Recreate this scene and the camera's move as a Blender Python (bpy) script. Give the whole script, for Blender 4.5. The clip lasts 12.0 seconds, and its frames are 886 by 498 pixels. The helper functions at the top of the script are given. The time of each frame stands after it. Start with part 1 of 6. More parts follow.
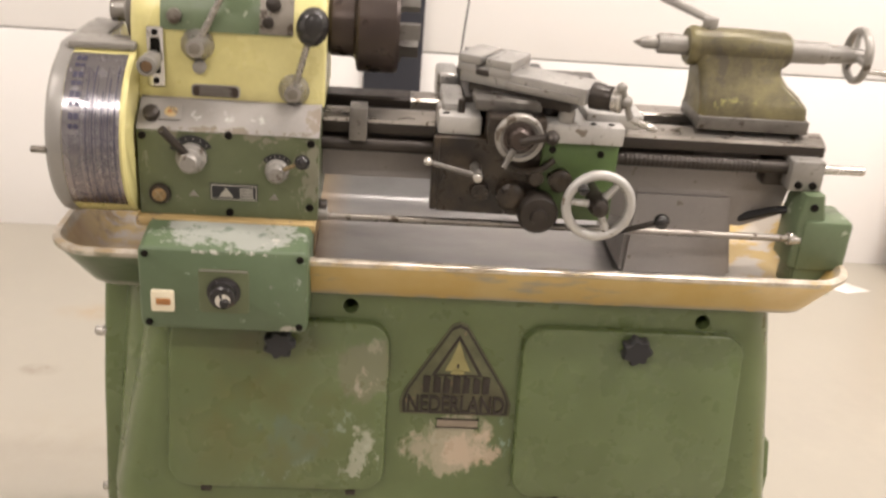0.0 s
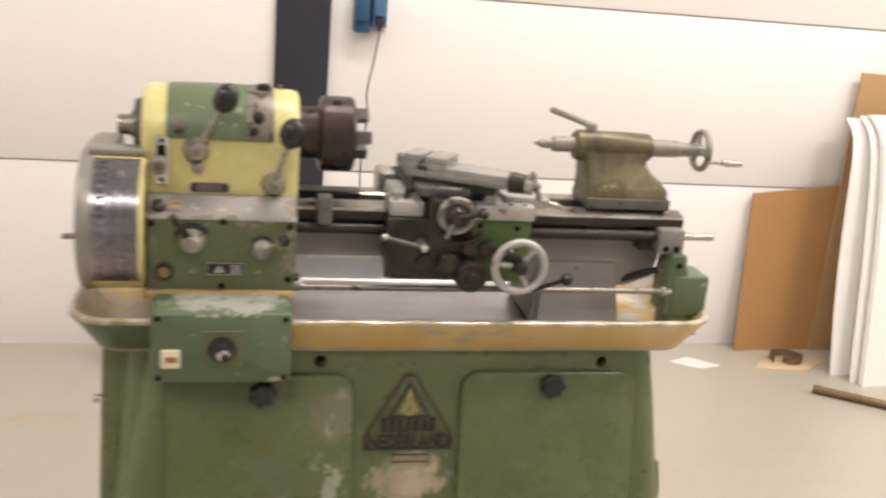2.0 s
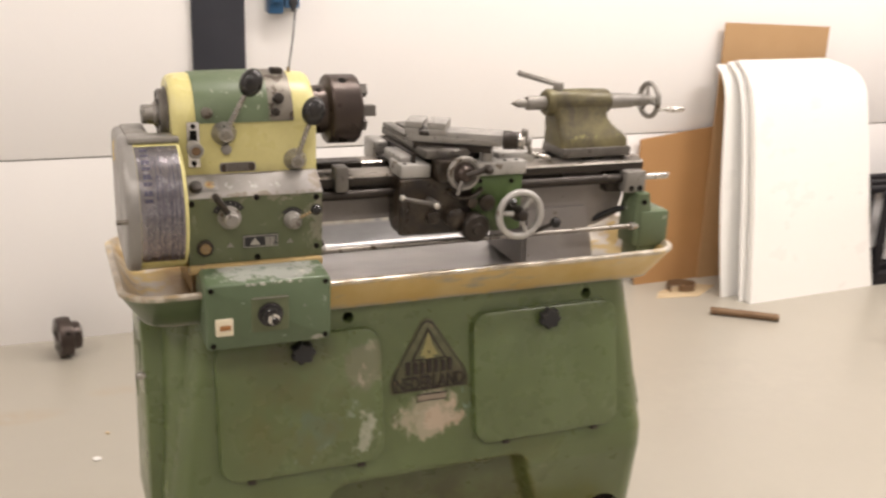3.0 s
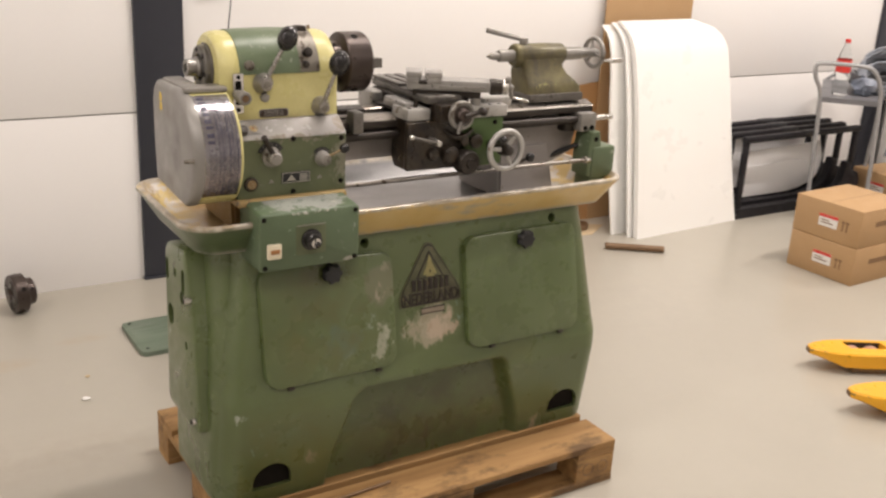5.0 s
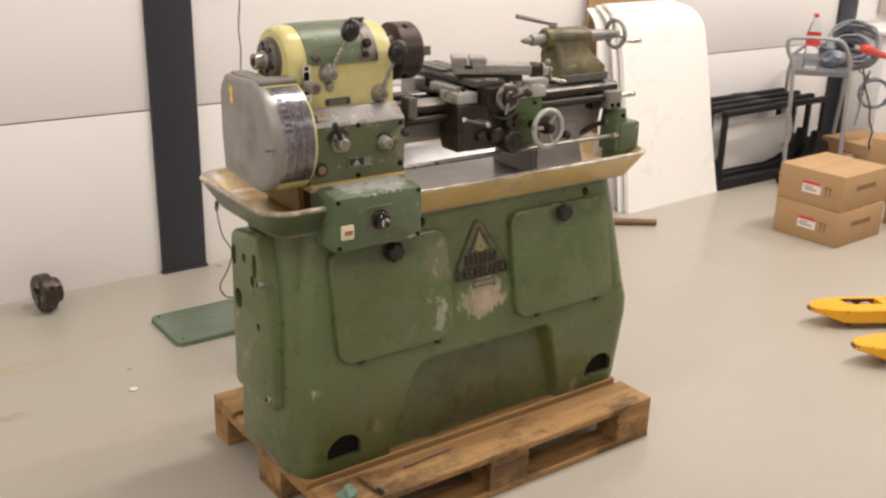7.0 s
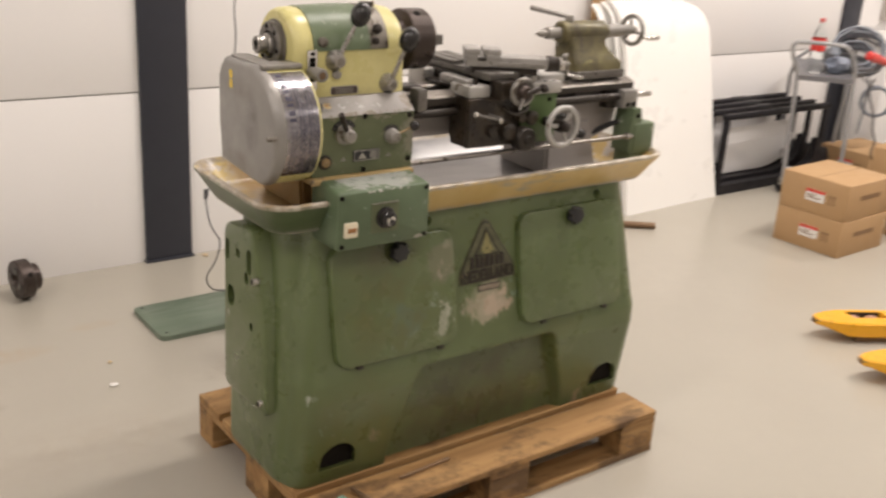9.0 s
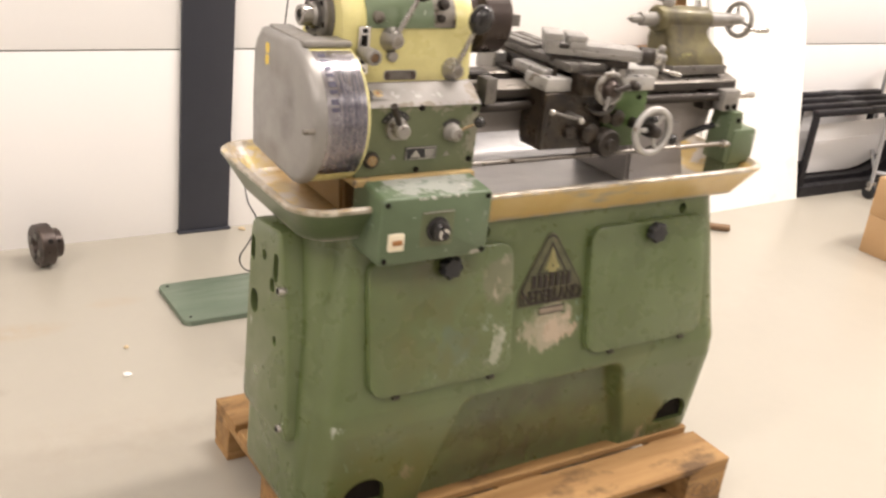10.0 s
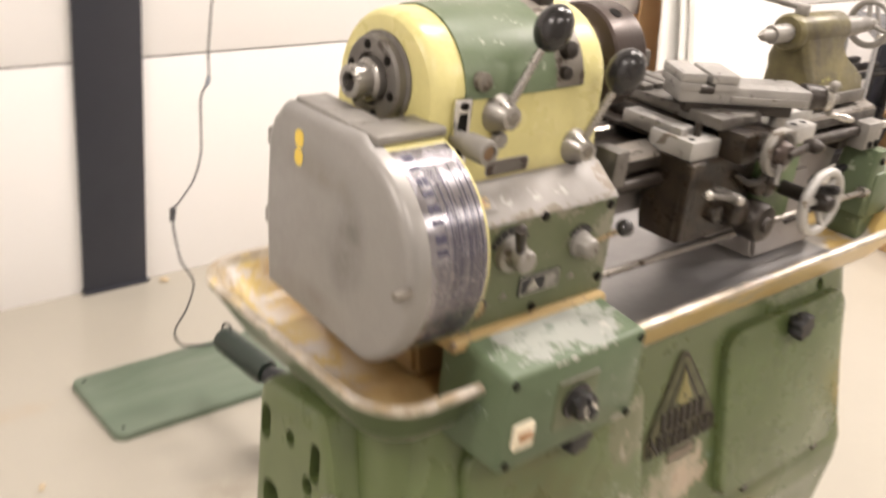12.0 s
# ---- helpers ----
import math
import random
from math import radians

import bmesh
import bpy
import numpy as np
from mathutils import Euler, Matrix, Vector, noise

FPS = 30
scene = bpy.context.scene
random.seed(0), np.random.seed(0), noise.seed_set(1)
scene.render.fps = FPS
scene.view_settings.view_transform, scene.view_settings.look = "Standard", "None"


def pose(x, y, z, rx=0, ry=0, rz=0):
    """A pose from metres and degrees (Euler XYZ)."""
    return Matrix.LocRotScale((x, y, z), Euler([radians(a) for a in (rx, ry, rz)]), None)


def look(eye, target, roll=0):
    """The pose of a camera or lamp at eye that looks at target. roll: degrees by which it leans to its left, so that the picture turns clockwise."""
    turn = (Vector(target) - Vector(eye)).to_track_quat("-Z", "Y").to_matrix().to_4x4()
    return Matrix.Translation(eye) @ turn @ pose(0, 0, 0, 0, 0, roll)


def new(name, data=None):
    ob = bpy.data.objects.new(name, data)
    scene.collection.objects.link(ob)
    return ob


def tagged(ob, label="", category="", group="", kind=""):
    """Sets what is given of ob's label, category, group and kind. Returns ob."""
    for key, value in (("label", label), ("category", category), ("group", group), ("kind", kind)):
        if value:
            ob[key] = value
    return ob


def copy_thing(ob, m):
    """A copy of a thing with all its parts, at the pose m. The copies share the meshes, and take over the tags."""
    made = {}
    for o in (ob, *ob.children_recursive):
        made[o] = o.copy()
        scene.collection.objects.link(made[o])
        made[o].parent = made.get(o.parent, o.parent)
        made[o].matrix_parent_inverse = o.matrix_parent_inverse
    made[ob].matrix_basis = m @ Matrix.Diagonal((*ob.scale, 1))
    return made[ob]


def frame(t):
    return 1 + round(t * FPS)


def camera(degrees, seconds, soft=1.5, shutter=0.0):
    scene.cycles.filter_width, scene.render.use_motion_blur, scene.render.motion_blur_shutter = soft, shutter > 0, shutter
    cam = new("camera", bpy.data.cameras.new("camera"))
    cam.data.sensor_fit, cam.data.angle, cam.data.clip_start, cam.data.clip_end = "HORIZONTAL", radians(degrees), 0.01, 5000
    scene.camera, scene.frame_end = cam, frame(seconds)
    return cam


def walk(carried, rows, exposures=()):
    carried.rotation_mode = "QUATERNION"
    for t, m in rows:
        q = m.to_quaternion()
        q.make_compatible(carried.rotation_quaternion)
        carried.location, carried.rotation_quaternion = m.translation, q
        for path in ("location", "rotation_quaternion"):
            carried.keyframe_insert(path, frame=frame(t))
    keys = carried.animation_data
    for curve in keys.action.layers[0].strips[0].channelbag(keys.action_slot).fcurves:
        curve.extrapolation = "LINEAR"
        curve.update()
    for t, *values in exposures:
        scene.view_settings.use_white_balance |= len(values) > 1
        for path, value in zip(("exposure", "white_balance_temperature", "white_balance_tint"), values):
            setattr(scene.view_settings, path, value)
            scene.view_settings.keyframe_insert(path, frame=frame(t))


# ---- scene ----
cam = camera(48.0, 12.0, soft=2.4, shutter=0.8)
PATH = [
    (0, (-0.163, -1.318, 1.658), (-0.013, 0.491, 0.819), 4.7),
    (0.2, (-0.209, -1.35, 1.659), (-0.01, 0.468, 0.849), 4.4),
    (0.5, (-0.28, -1.409, 1.664), (-0.019, 0.411, 0.878), 3.0),
    (1, (-0.332, -1.534, 1.674), (0.059, 0.306, 0.994), 2.8),
    (1.5, (-0.297, -1.627, 1.67), (0.192, 0.218, 1.072), 3.3),
    (2, (-0.393, -1.721, 1.674), (0.038, 0.147, 1.103), 5.0),
    (2.5, (-0.65, -1.766, 1.676), (-0.041, 0.034, 1.054), 1.1),
    (3, (-0.821, -1.834, 1.681), (-0.082, -0.076, 1.076), 2.3),
    (3.2, (-0.853, -1.864, 1.69), (-0.076, -0.129, 1.068), 3.9),
    (3.5, (-0.946, -1.937, 1.692), (-0.134, -0.231, 1.035), 3.5),
    (3.7, (-1.003, -1.954, 1.703), (-0.178, -0.266, 1.018), 3.4),
    (5.3, (-1.428, -2.046, 1.689), (-0.387, -0.469, 1.037), 3.2),
    (5.5, (-1.45, -2.106, 1.695), (-0.438, -0.514, 1.03), 3.5),
    (6, (-1.498, -2.162, 1.704), (-0.516, -0.552, 1.038), 3.9),
    (6.5, (-1.597, -2.055, 1.694), (-0.549, -0.484, 1.035), 3.1),
    (7, (-1.71, -1.973, 1.694), (-0.6, -0.45, 1.026), 1.5),
    (7.2, (-1.729, -1.963, 1.691), (-0.597, -0.454, 1.026), 2.0),
    (8.8, (-1.72, -1.856, 1.664), (-0.548, -0.378, 0.998), 4.4),
    (9, (-1.68, -1.813, 1.661), (-0.54, -0.318, 0.982), 3.8),
    (9.5, (-1.521, -1.644, 1.661), (-0.468, -0.1, 0.949), 4.9),
    (10, (-1.47, -1.478, 1.645), (-0.421, 0.046, 0.885), 7.0),
    (10.4, (-1.471, -1.259, 1.652), (-0.355, 0.207, 0.874), 5.1),
    (10.5, (-1.464, -1.217, 1.644), (-0.337, 0.244, 0.871), 4.0),
    (10.6, (-1.462, -1.158, 1.66), (-0.333, 0.26, 0.815), 3.5),
    (11, (-1.4, -0.978, 1.605), (-0.261, 0.457, 0.801), 4.4),
    (11.3, (-1.333, -0.849, 1.616), (-0.181, 0.576, 0.815), 5.2),
    (11.5, (-1.316, -0.785, 1.615), (-0.162, 0.628, 0.793), 6.9),
    (11.9, (-1.329, -0.639, 1.621), (-0.108, 0.707, 0.786), 7.6),
    (12, (-1.314, -0.578, 1.615), (-0.074, 0.755, 0.785), 6.7),
]
EXPOSURES = [(0.0, 0.03), (0.5, 0.06), (1.0, 0.02), (1.5, -0.16), (2.0, -0.25), (3.5, -0.28), (5.3, -0.42), (9.0, -0.45), (9.5, -0.16), (10.0, 0.13), (10.5, 0.28), (11.0, 0.33), (11.5, 0.17), (12.0, 0.12)]
walk(cam, [(t, look(eye, target, roll)) for t, eye, target, roll in PATH], EXPOSURES)

# ---------------------------------------------------------------- world and lamps
world = bpy.data.worlds.new("world")
scene.world = world
world.use_nodes = True
world.node_tree.nodes["Background"].inputs[0].default_value = (0.9, 0.93, 1.0, 1)
world.node_tree.nodes["Background"].inputs[1].default_value = 0.05

HALL = (-5.5, 8.5, -8.0, 2.31, 4.6)          # x0, x1, y0, y1, ceiling height
LAMPS = [(5.6, 0.1, 142), (3.4, -0.4, 150), (0.9, 0.45, 118), (-4.0, -0.4, 122), (3.6, -4.6, 105), (-1.5, -3.0, 88)]
LAMP_COLOR = (1.0, 0.905, 0.848)
for lx, ly, watt in LAMPS:
    light = bpy.data.lights.new("tube_light", "AREA")
    light.shape, light.size, light.size_y = "RECTANGLE", 1.5, 0.22
    light.energy, light.color = watt, LAMP_COLOR
    lamp_ob = new("tube_light", light)
    lamp_ob.matrix_basis = pose(lx, ly, HALL[4] - 0.13)


# ---------------------------------------------------------------- mesh helpers
def box(lo, hi, bev=0.0, seg=2, bm=None):
    bm = bm or bmesh.new()
    made = bmesh.ops.create_cube(bm, size=1.0)
    vs = made["verts"]
    for v in vs:
        v.co = Vector([lo[i] + (v.co[i] + 0.5) * (hi[i] - lo[i]) for i in range(3)])
    if bev:
        es = list({e for v in vs for e in v.link_edges})
        bmesh.ops.bevel(bm, geom=es, offset=bev, segments=seg, profile=0.5, affect="EDGES")
    return bm


def basis(axis):
    w = Vector(axis).normalized()
    u = w.orthogonal().normalized()
    return u, w.cross(u), w


def turn(a, axis, prof, seg=24, bm=None, cap=True):
    """A turned body: prof is a list of (distance along the axis, radius)."""
    bm = bm or bmesh.new()
    u, v, w = basis(axis)
    a = Vector(a)
    loops = []
    for s, r in prof:
        loops.append([bm.verts.new(a + w * s + (u * math.cos(k * math.tau / seg) + v * math.sin(k * math.tau / seg)) * max(r, 1e-5)) for k in range(seg)])
    for p, q in zip(loops, loops[1:]):
        for k in range(seg):
            bm.faces.new((p[k], p[(k + 1) % seg], q[(k + 1) % seg], q[k]))
    if cap:
        bm.faces.new(loops[0][::-1])
        bm.faces.new(loops[-1])
    return bm


def rod(a, b, r, r2=None, seg=16, bev=0.0, bm=None):
    a, b = Vector(a), Vector(b)
    n, r2 = (b - a).length, r if r2 is None else r2
    if bev:
        prof = [(0, r - bev), (bev * 0.3, r - bev * 0.3), (bev, r), (n - bev, r2), (n - bev * 0.3, r2 - bev * 0.3), (n, r2 - bev)]
    else:
        prof = [(0, r), (n, r2)]
    return turn(a, b - a, prof, seg, bm)


def egg(c, axis, r, length, seg=20, n=10, bm=None):
    """A ball, or an egg along the axis."""
    prof = [(-length * math.cos(math.pi * k / n), r * math.sin(math.pi * k / n)) for k in range(n + 1)]
    return turn(c, axis, prof, seg, bm, cap=False)


def hoop(c, axis, big, small, seg=40, sub=10, squash=1.0, bm=None):
    bm = bm or bmesh.new()
    u, v, w = basis(axis)
    c = Vector(c)
    rows = []
    for k in range(seg):
        d = u * math.cos(k * math.tau / seg) + v * math.sin(k * math.tau / seg)
        rows.append([bm.verts.new(c + d * (big + small * math.cos(j * math.tau / sub)) + w * small * squash * math.sin(j * math.tau / sub)) for j in range(sub)])
    for k in range(seg):
        p, q = rows[k], rows[(k + 1) % seg]
        for j in range(sub):
            bm.faces.new((p[j], q[j], q[(j + 1) % sub], p[(j + 1) % sub]))
    return bm


def smooth_line(pts, n=8):
    """Points along a smooth curve through the given points."""
    P = [Vector(p) for p in pts]
    P = [P[0] * 2 - P[1]] + P + [P[-1] * 2 - P[-2]]
    out = []
    for a, b, c, d in zip(P, P[1:], P[2:], P[3:]):
        for k in range(n):
            t = k / n
            out.append(0.5 * ((2 * b) + (c - a) * t + (2 * a - 5 * b + 4 * c - d) * t * t + (3 * b - a - 3 * c + d) * t ** 3))
    return out + [P[-2]]


def sweep(pts, r, seg=8, bm=None):
    bm = bm or bmesh.new()
    P = [Vector(p) for p in pts]
    loops, u = [], None
    for i, p in enumerate(P):
        w = (P[min(i + 1, len(P) - 1)] - P[max(i - 1, 0)]).normalized()
        u = (w.orthogonal() if u is None else u - w * u.dot(w)).normalized()
        v = w.cross(u)
        loops.append([bm.verts.new(p + (u * math.cos(k * math.tau / seg) + v * math.sin(k * math.tau / seg)) * r) for k in range(seg)])
    for p, q in zip(loops, loops[1:]):
        for k in range(seg):
            bm.faces.new((p[k], p[(k + 1) % seg], q[(k + 1) % seg], q[k]))
    bm.faces.new(loops[0][::-1])
    bm.faces.new(loops[-1])
    return bm


def loft(loops, bm=None, cap0=True, cap1=True):
    bm = bm or bmesh.new()
    rows = [[bm.verts.new(p) for p in loop] for loop in loops]
    n = len(rows[0])
    for p, q in zip(rows, rows[1:]):
        for k in range(n):
            bm.faces.new((p[k], p[(k + 1) % n], q[(k + 1) % n], q[k]))
    if cap0:
        bm.faces.new(rows[0][::-1])
    if cap1:
        bm.faces.new(rows[-1])
    bmesh.ops.recalc_face_normals(bm, faces=bm.faces)
    return bm


def rrect(x0, x1, y0, y1, r, n=6):
    """A rounded rectangle, as 2D points."""
    r = min(r, (x1 - x0) / 2 - 1e-4, (y1 - y0) / 2 - 1e-4)
    out = []
    for cx, cy, a in ((x1 - r, y1 - r, 0), (x0 + r, y1 - r, 90), (x0 + r, y0 + r, 180), (x1 - r, y0 + r, 270)):
        for k in range(n + 1):
            t = radians(a + 90 * k / n)
            out.append((cx + r * math.cos(t), cy + r * math.sin(t)))
    return out


def inset2(poly, d):
    """A convex polygon with its sides moved inwards by d (rough)."""
    cx, cy = sum(p[0] for p in poly) / len(poly), sum(p[1] for p in poly) / len(poly)
    out = []
    for i, (x, y) in enumerate(poly):
        ax, ay = poly[i - 1]
        bx, by = poly[(i + 1) % len(poly)]
        nx, ny = by - ay, ax - bx
        k = math.hypot(nx, ny) or 1
        nx, ny = nx / k, ny / k
        if nx * (x - cx) + ny * (y - cy) < 0:
            nx, ny = -nx, -ny
        out.append((x - nx * d, y - ny * d))
    return out


def plate(poly, put, d, bev=0.003, bm=None):
    """A plate: a convex outline laid into space by put(a, b, depth), with a softened front edge."""
    bm = bm or bmesh.new()
    steps = [(0, 0), (max(d - bev, d * 0.3), 0), (d - bev * 0.3, bev * 0.3), (d, bev)]
    return loft([[put(a, b, h) for a, b in (inset2(poly, i) if i else poly)] for h, i in steps], bm)


def on_front(y):
    return lambda a, b, h: (a, y - h, b)


def on_face(off=0.0):
    """The leaning front of the machine's cabinet."""
    return lambda a, b, h: (a, 0.065 + 0.19 * b - off - h, b + 0.19 * (off + h) * 0.9)


def on_top(z):
    return lambda a, b, h: (a, b, z + h)


def carved(bm, cutters):
    """The mesh with other meshes cut out of it."""
    def temp(b):
        me = bpy.data.meshes.new("temp")
        bmesh.ops.recalc_face_normals(b, faces=b.faces)
        b.to_mesh(me)
        b.free()
        return new("temp", me)
    a = temp(bm)
    cut = [temp(c) for c in cutters]
    for c in cut:
        m = a.modifiers.new("cut", "BOOLEAN")
        m.operation, m.object, m.solver = "DIFFERENCE", c, "EXACT"
    me = bpy.data.meshes.new_from_object(a.evaluated_get(bpy.context.evaluated_depsgraph_get()))
    out = bmesh.new()
    out.from_mesh(me)
    for o in [a] + cut:
        bpy.data.objects.remove(o)
    return out


def finish(name, bm, mat, angle=38):
    me = bpy.data.meshes.new(name)
    for f in bm.faces:
        f.smooth = True
    bm.to_mesh(me)
    bm.free()
    me.set_sharp_from_angle(angle=radians(angle))
    me.materials.append(mat)
    return me


def thing(name, at, label, category, group="", kind=""):
    ob = new(name)
    ob.empty_display_size = 0.05
    ob.matrix_basis = Matrix.Translation(at)
    return tagged(ob, label, category, group, kind)


def part(name, bm, mat, parent, label="", angle=38):
    """One mesh under a thing or a part, its mesh given in the place's own coordinates."""
    ob = new(name, finish(name, bm, mat, angle))
    ob.parent = parent
    ob.matrix_parent_inverse = parent.matrix_basis.inverted()
    return tagged(ob, label)


def solo(name, bm, mat, label, category, group="", kind="", angle=38):
    return tagged(new(name, finish(name, bm, mat, angle)), label, category, group, kind)


# ---------------------------------------------------------------- materials
def node_material(name):
    mat = bpy.data.materials.new(name)
    mat.use_nodes = True
    nt = mat.node_tree
    return mat, nt, nt.nodes["Principled BSDF"]


def noise_fac(nt, scale, lo, hi, detail=4.0, rough=0.55, stretch=None, seed=0.0, coord="Object"):
    tc = nt.nodes.new("ShaderNodeTexCoord")
    mp = nt.nodes.new("ShaderNodeMapping")
    mp.inputs["Location"].default_value = (seed, seed * 0.7, seed * 1.3)
    if stretch:
        mp.inputs["Scale"].default_value = stretch
    nz = nt.nodes.new("ShaderNodeTexNoise")
    nz.inputs["Scale"].default_value, nz.inputs["Detail"].default_value, nz.inputs["Roughness"].default_value = scale, detail, rough
    mr = nt.nodes.new("ShaderNodeMapRange")
    mr.inputs["From Min"].default_value, mr.inputs["From Max"].default_value = lo, hi
    nt.links.new(tc.outputs[coord], mp.inputs[0])
    nt.links.new(mp.outputs[0], nz.inputs["Vector"])
    nt.links.new(nz.outputs[0], mr.inputs[0])
    return mr.outputs[0]


def mix(nt, fac, a, b, mode="MIX"):
    m = nt.nodes.new("ShaderNodeMix")
    m.data_type, m.blend_type = "RGBA", mode
    for sock, val in ((m.inputs[0], fac), (m.inputs[6], a), (m.inputs[7], b)):
        if isinstance(val, bpy.types.NodeSocket):
            nt.links.new(val, sock)
        elif isinstance(val, (int, float)):
            sock.default_value = val
        else:
            sock.default_value = (*val, 1)
    return m.outputs[2]


def maths(nt, op, a, b=0.0):
    m = nt.nodes.new("ShaderNodeMath")
    m.operation, m.use_clamp = op, True
    for sock, val in ((m.inputs[0], a), (m.inputs[1], b)):
        if isinstance(val, bpy.types.NodeSocket):
            nt.links.new(val, sock)
        else:
            sock.default_value = val
    return m.outputs[0]


def patch_fac(nt, centre, size):
    """1 in the middle of an ellipsoid, falling to 0 at its edge."""
    tc = nt.nodes.new("ShaderNodeTexCoord")
    mp = nt.nodes.new("ShaderNodeMapping")
    mp.inputs["Location"].default_value = [-c / s for c, s in zip(centre, size)]
    mp.inputs["Scale"].default_value = [1 / s for s in size]
    ln = nt.nodes.new("ShaderNodeVectorMath")
    ln.operation = "LENGTH"
    nt.links.new(tc.outputs["Object"], mp.inputs[0])
    nt.links.new(mp.outputs[0], ln.inputs[0])
    mr = nt.nodes.new("ShaderNodeMapRange")
    mr.inputs["From Min"].default_value, mr.inputs["From Max"].default_value = 1.0, 0.35
    nt.links.new(ln.outputs["Value"], mr.inputs[0])
    return mr.outputs[0]


def bumped(nt, bsdf, height, strength=0.2, dist=0.002):
    b = nt.nodes.new("ShaderNodeBump")
    b.inputs["Strength"].default_value, b.inputs["Distance"].default_value = strength, dist
    nt.links.new(height, b.inputs["Height"])
    nt.links.new(b.outputs[0], bsdf.inputs["Normal"])


def surface(name, base, var, rough=0.5, metal=0.0, scale=6.0, fine=90.0, bump=0.1, chips=(), chip_amount=0.0, chip_colour=(0.3, 0.29, 0.27),
            grime_and_shade=(), seed=0.0, stretch=None, spread=0.35, coat=0.0, grit=0.16, rvar=0.12, chip_scale=38.0, spec=0.5):
    """Base colour drifting to var, fine grain, chipped spots, and patches (centre, size, colour, cover) with ragged edges."""
    mat, nt, bsdf = node_material(name)
    col = mix(nt, noise_fac(nt, scale, 0.5 - spread, 0.5 + spread, 5, 0.6, stretch, seed), base, var)
    grain = noise_fac(nt, fine, 0.3, 0.7, 3, 0.6, stretch, seed + 3)
    col = mix(nt, maths(nt, "MULTIPLY", grain, grit), col, [c * 0.62 for c in var])
    if chip_amount:
        c = noise_fac(nt, chip_scale, 0.66 - chip_amount, 0.70 - chip_amount, 6, 0.62, None, seed + 7)
        col = mix(nt, c, col, chip_colour)
    for i, (centre, size, colour, cover, *more) in enumerate(chips):
        p = patch_fac(nt, centre, size)
        nz = noise_fac(nt, more[0] if more else 22.0, 0.0, 1.0, 9, 0.72, (1.0, 1.0, 0.6), seed + 11 + i)
        thr = 0.69 - cover * 0.22
        lack = nt.nodes.new("ShaderNodeMath")
        lack.operation = "MULTIPLY_ADD"
        lack.inputs[1].default_value, lack.inputs[2].default_value = 0.20, -0.20
        add = nt.nodes.new("ShaderNodeMath")
        add.operation = "ADD"
        nt.links.new(p, lack.inputs[0])
        nt.links.new(lack.outputs[0], add.inputs[0])
        nt.links.new(nz, add.inputs[1])
        s = nt.nodes.new("ShaderNodeMapRange")
        s.inputs["From Min"].default_value, s.inputs["From Max"].default_value = thr, thr + 0.05
        nt.links.new(add.outputs[0], s.inputs[0])
        f = maths(nt, "MULTIPLY", s.outputs[0], maths(nt, "MINIMUM", maths(nt, "MULTIPLY", p, 5.0), 0.8))
        col = mix(nt, f, col, colour)
    for i, (centre, size, colour, amount) in enumerate(grime_and_shade):
        p = maths(nt, "MULTIPLY", patch_fac(nt, centre, size), noise_fac(nt, 14.0, 0.3, 0.65, 4, 0.6, None, seed + 31 + i))
        col = mix(nt, maths(nt, "MULTIPLY", p, amount), col, colour)
    nt.links.new(col, bsdf.inputs["Base Color"])
    bsdf.inputs["Metallic"].default_value = metal
    bsdf.inputs["Coat Weight"].default_value = coat
    bsdf.inputs["Specular IOR Level"].default_value = spec
    bsdf.inputs["Coat Roughness"].default_value = 0.14
    r = nt.nodes.new("ShaderNodeMapRange")
    r.inputs["To Min"].default_value, r.inputs["To Max"].default_value = max(rough - rvar, 0.03), min(rough + rvar, 1.0)
    nt.links.new(noise_fac(nt, scale * 3, 0.3, 0.7, 4, 0.6, stretch, seed + 5), r.inputs[0])
    nt.links.new(r.outputs[0], bsdf.inputs["Roughness"])
    if bump:
        bumped(nt, bsdf, grain, bump, 0.0015)
    return mat


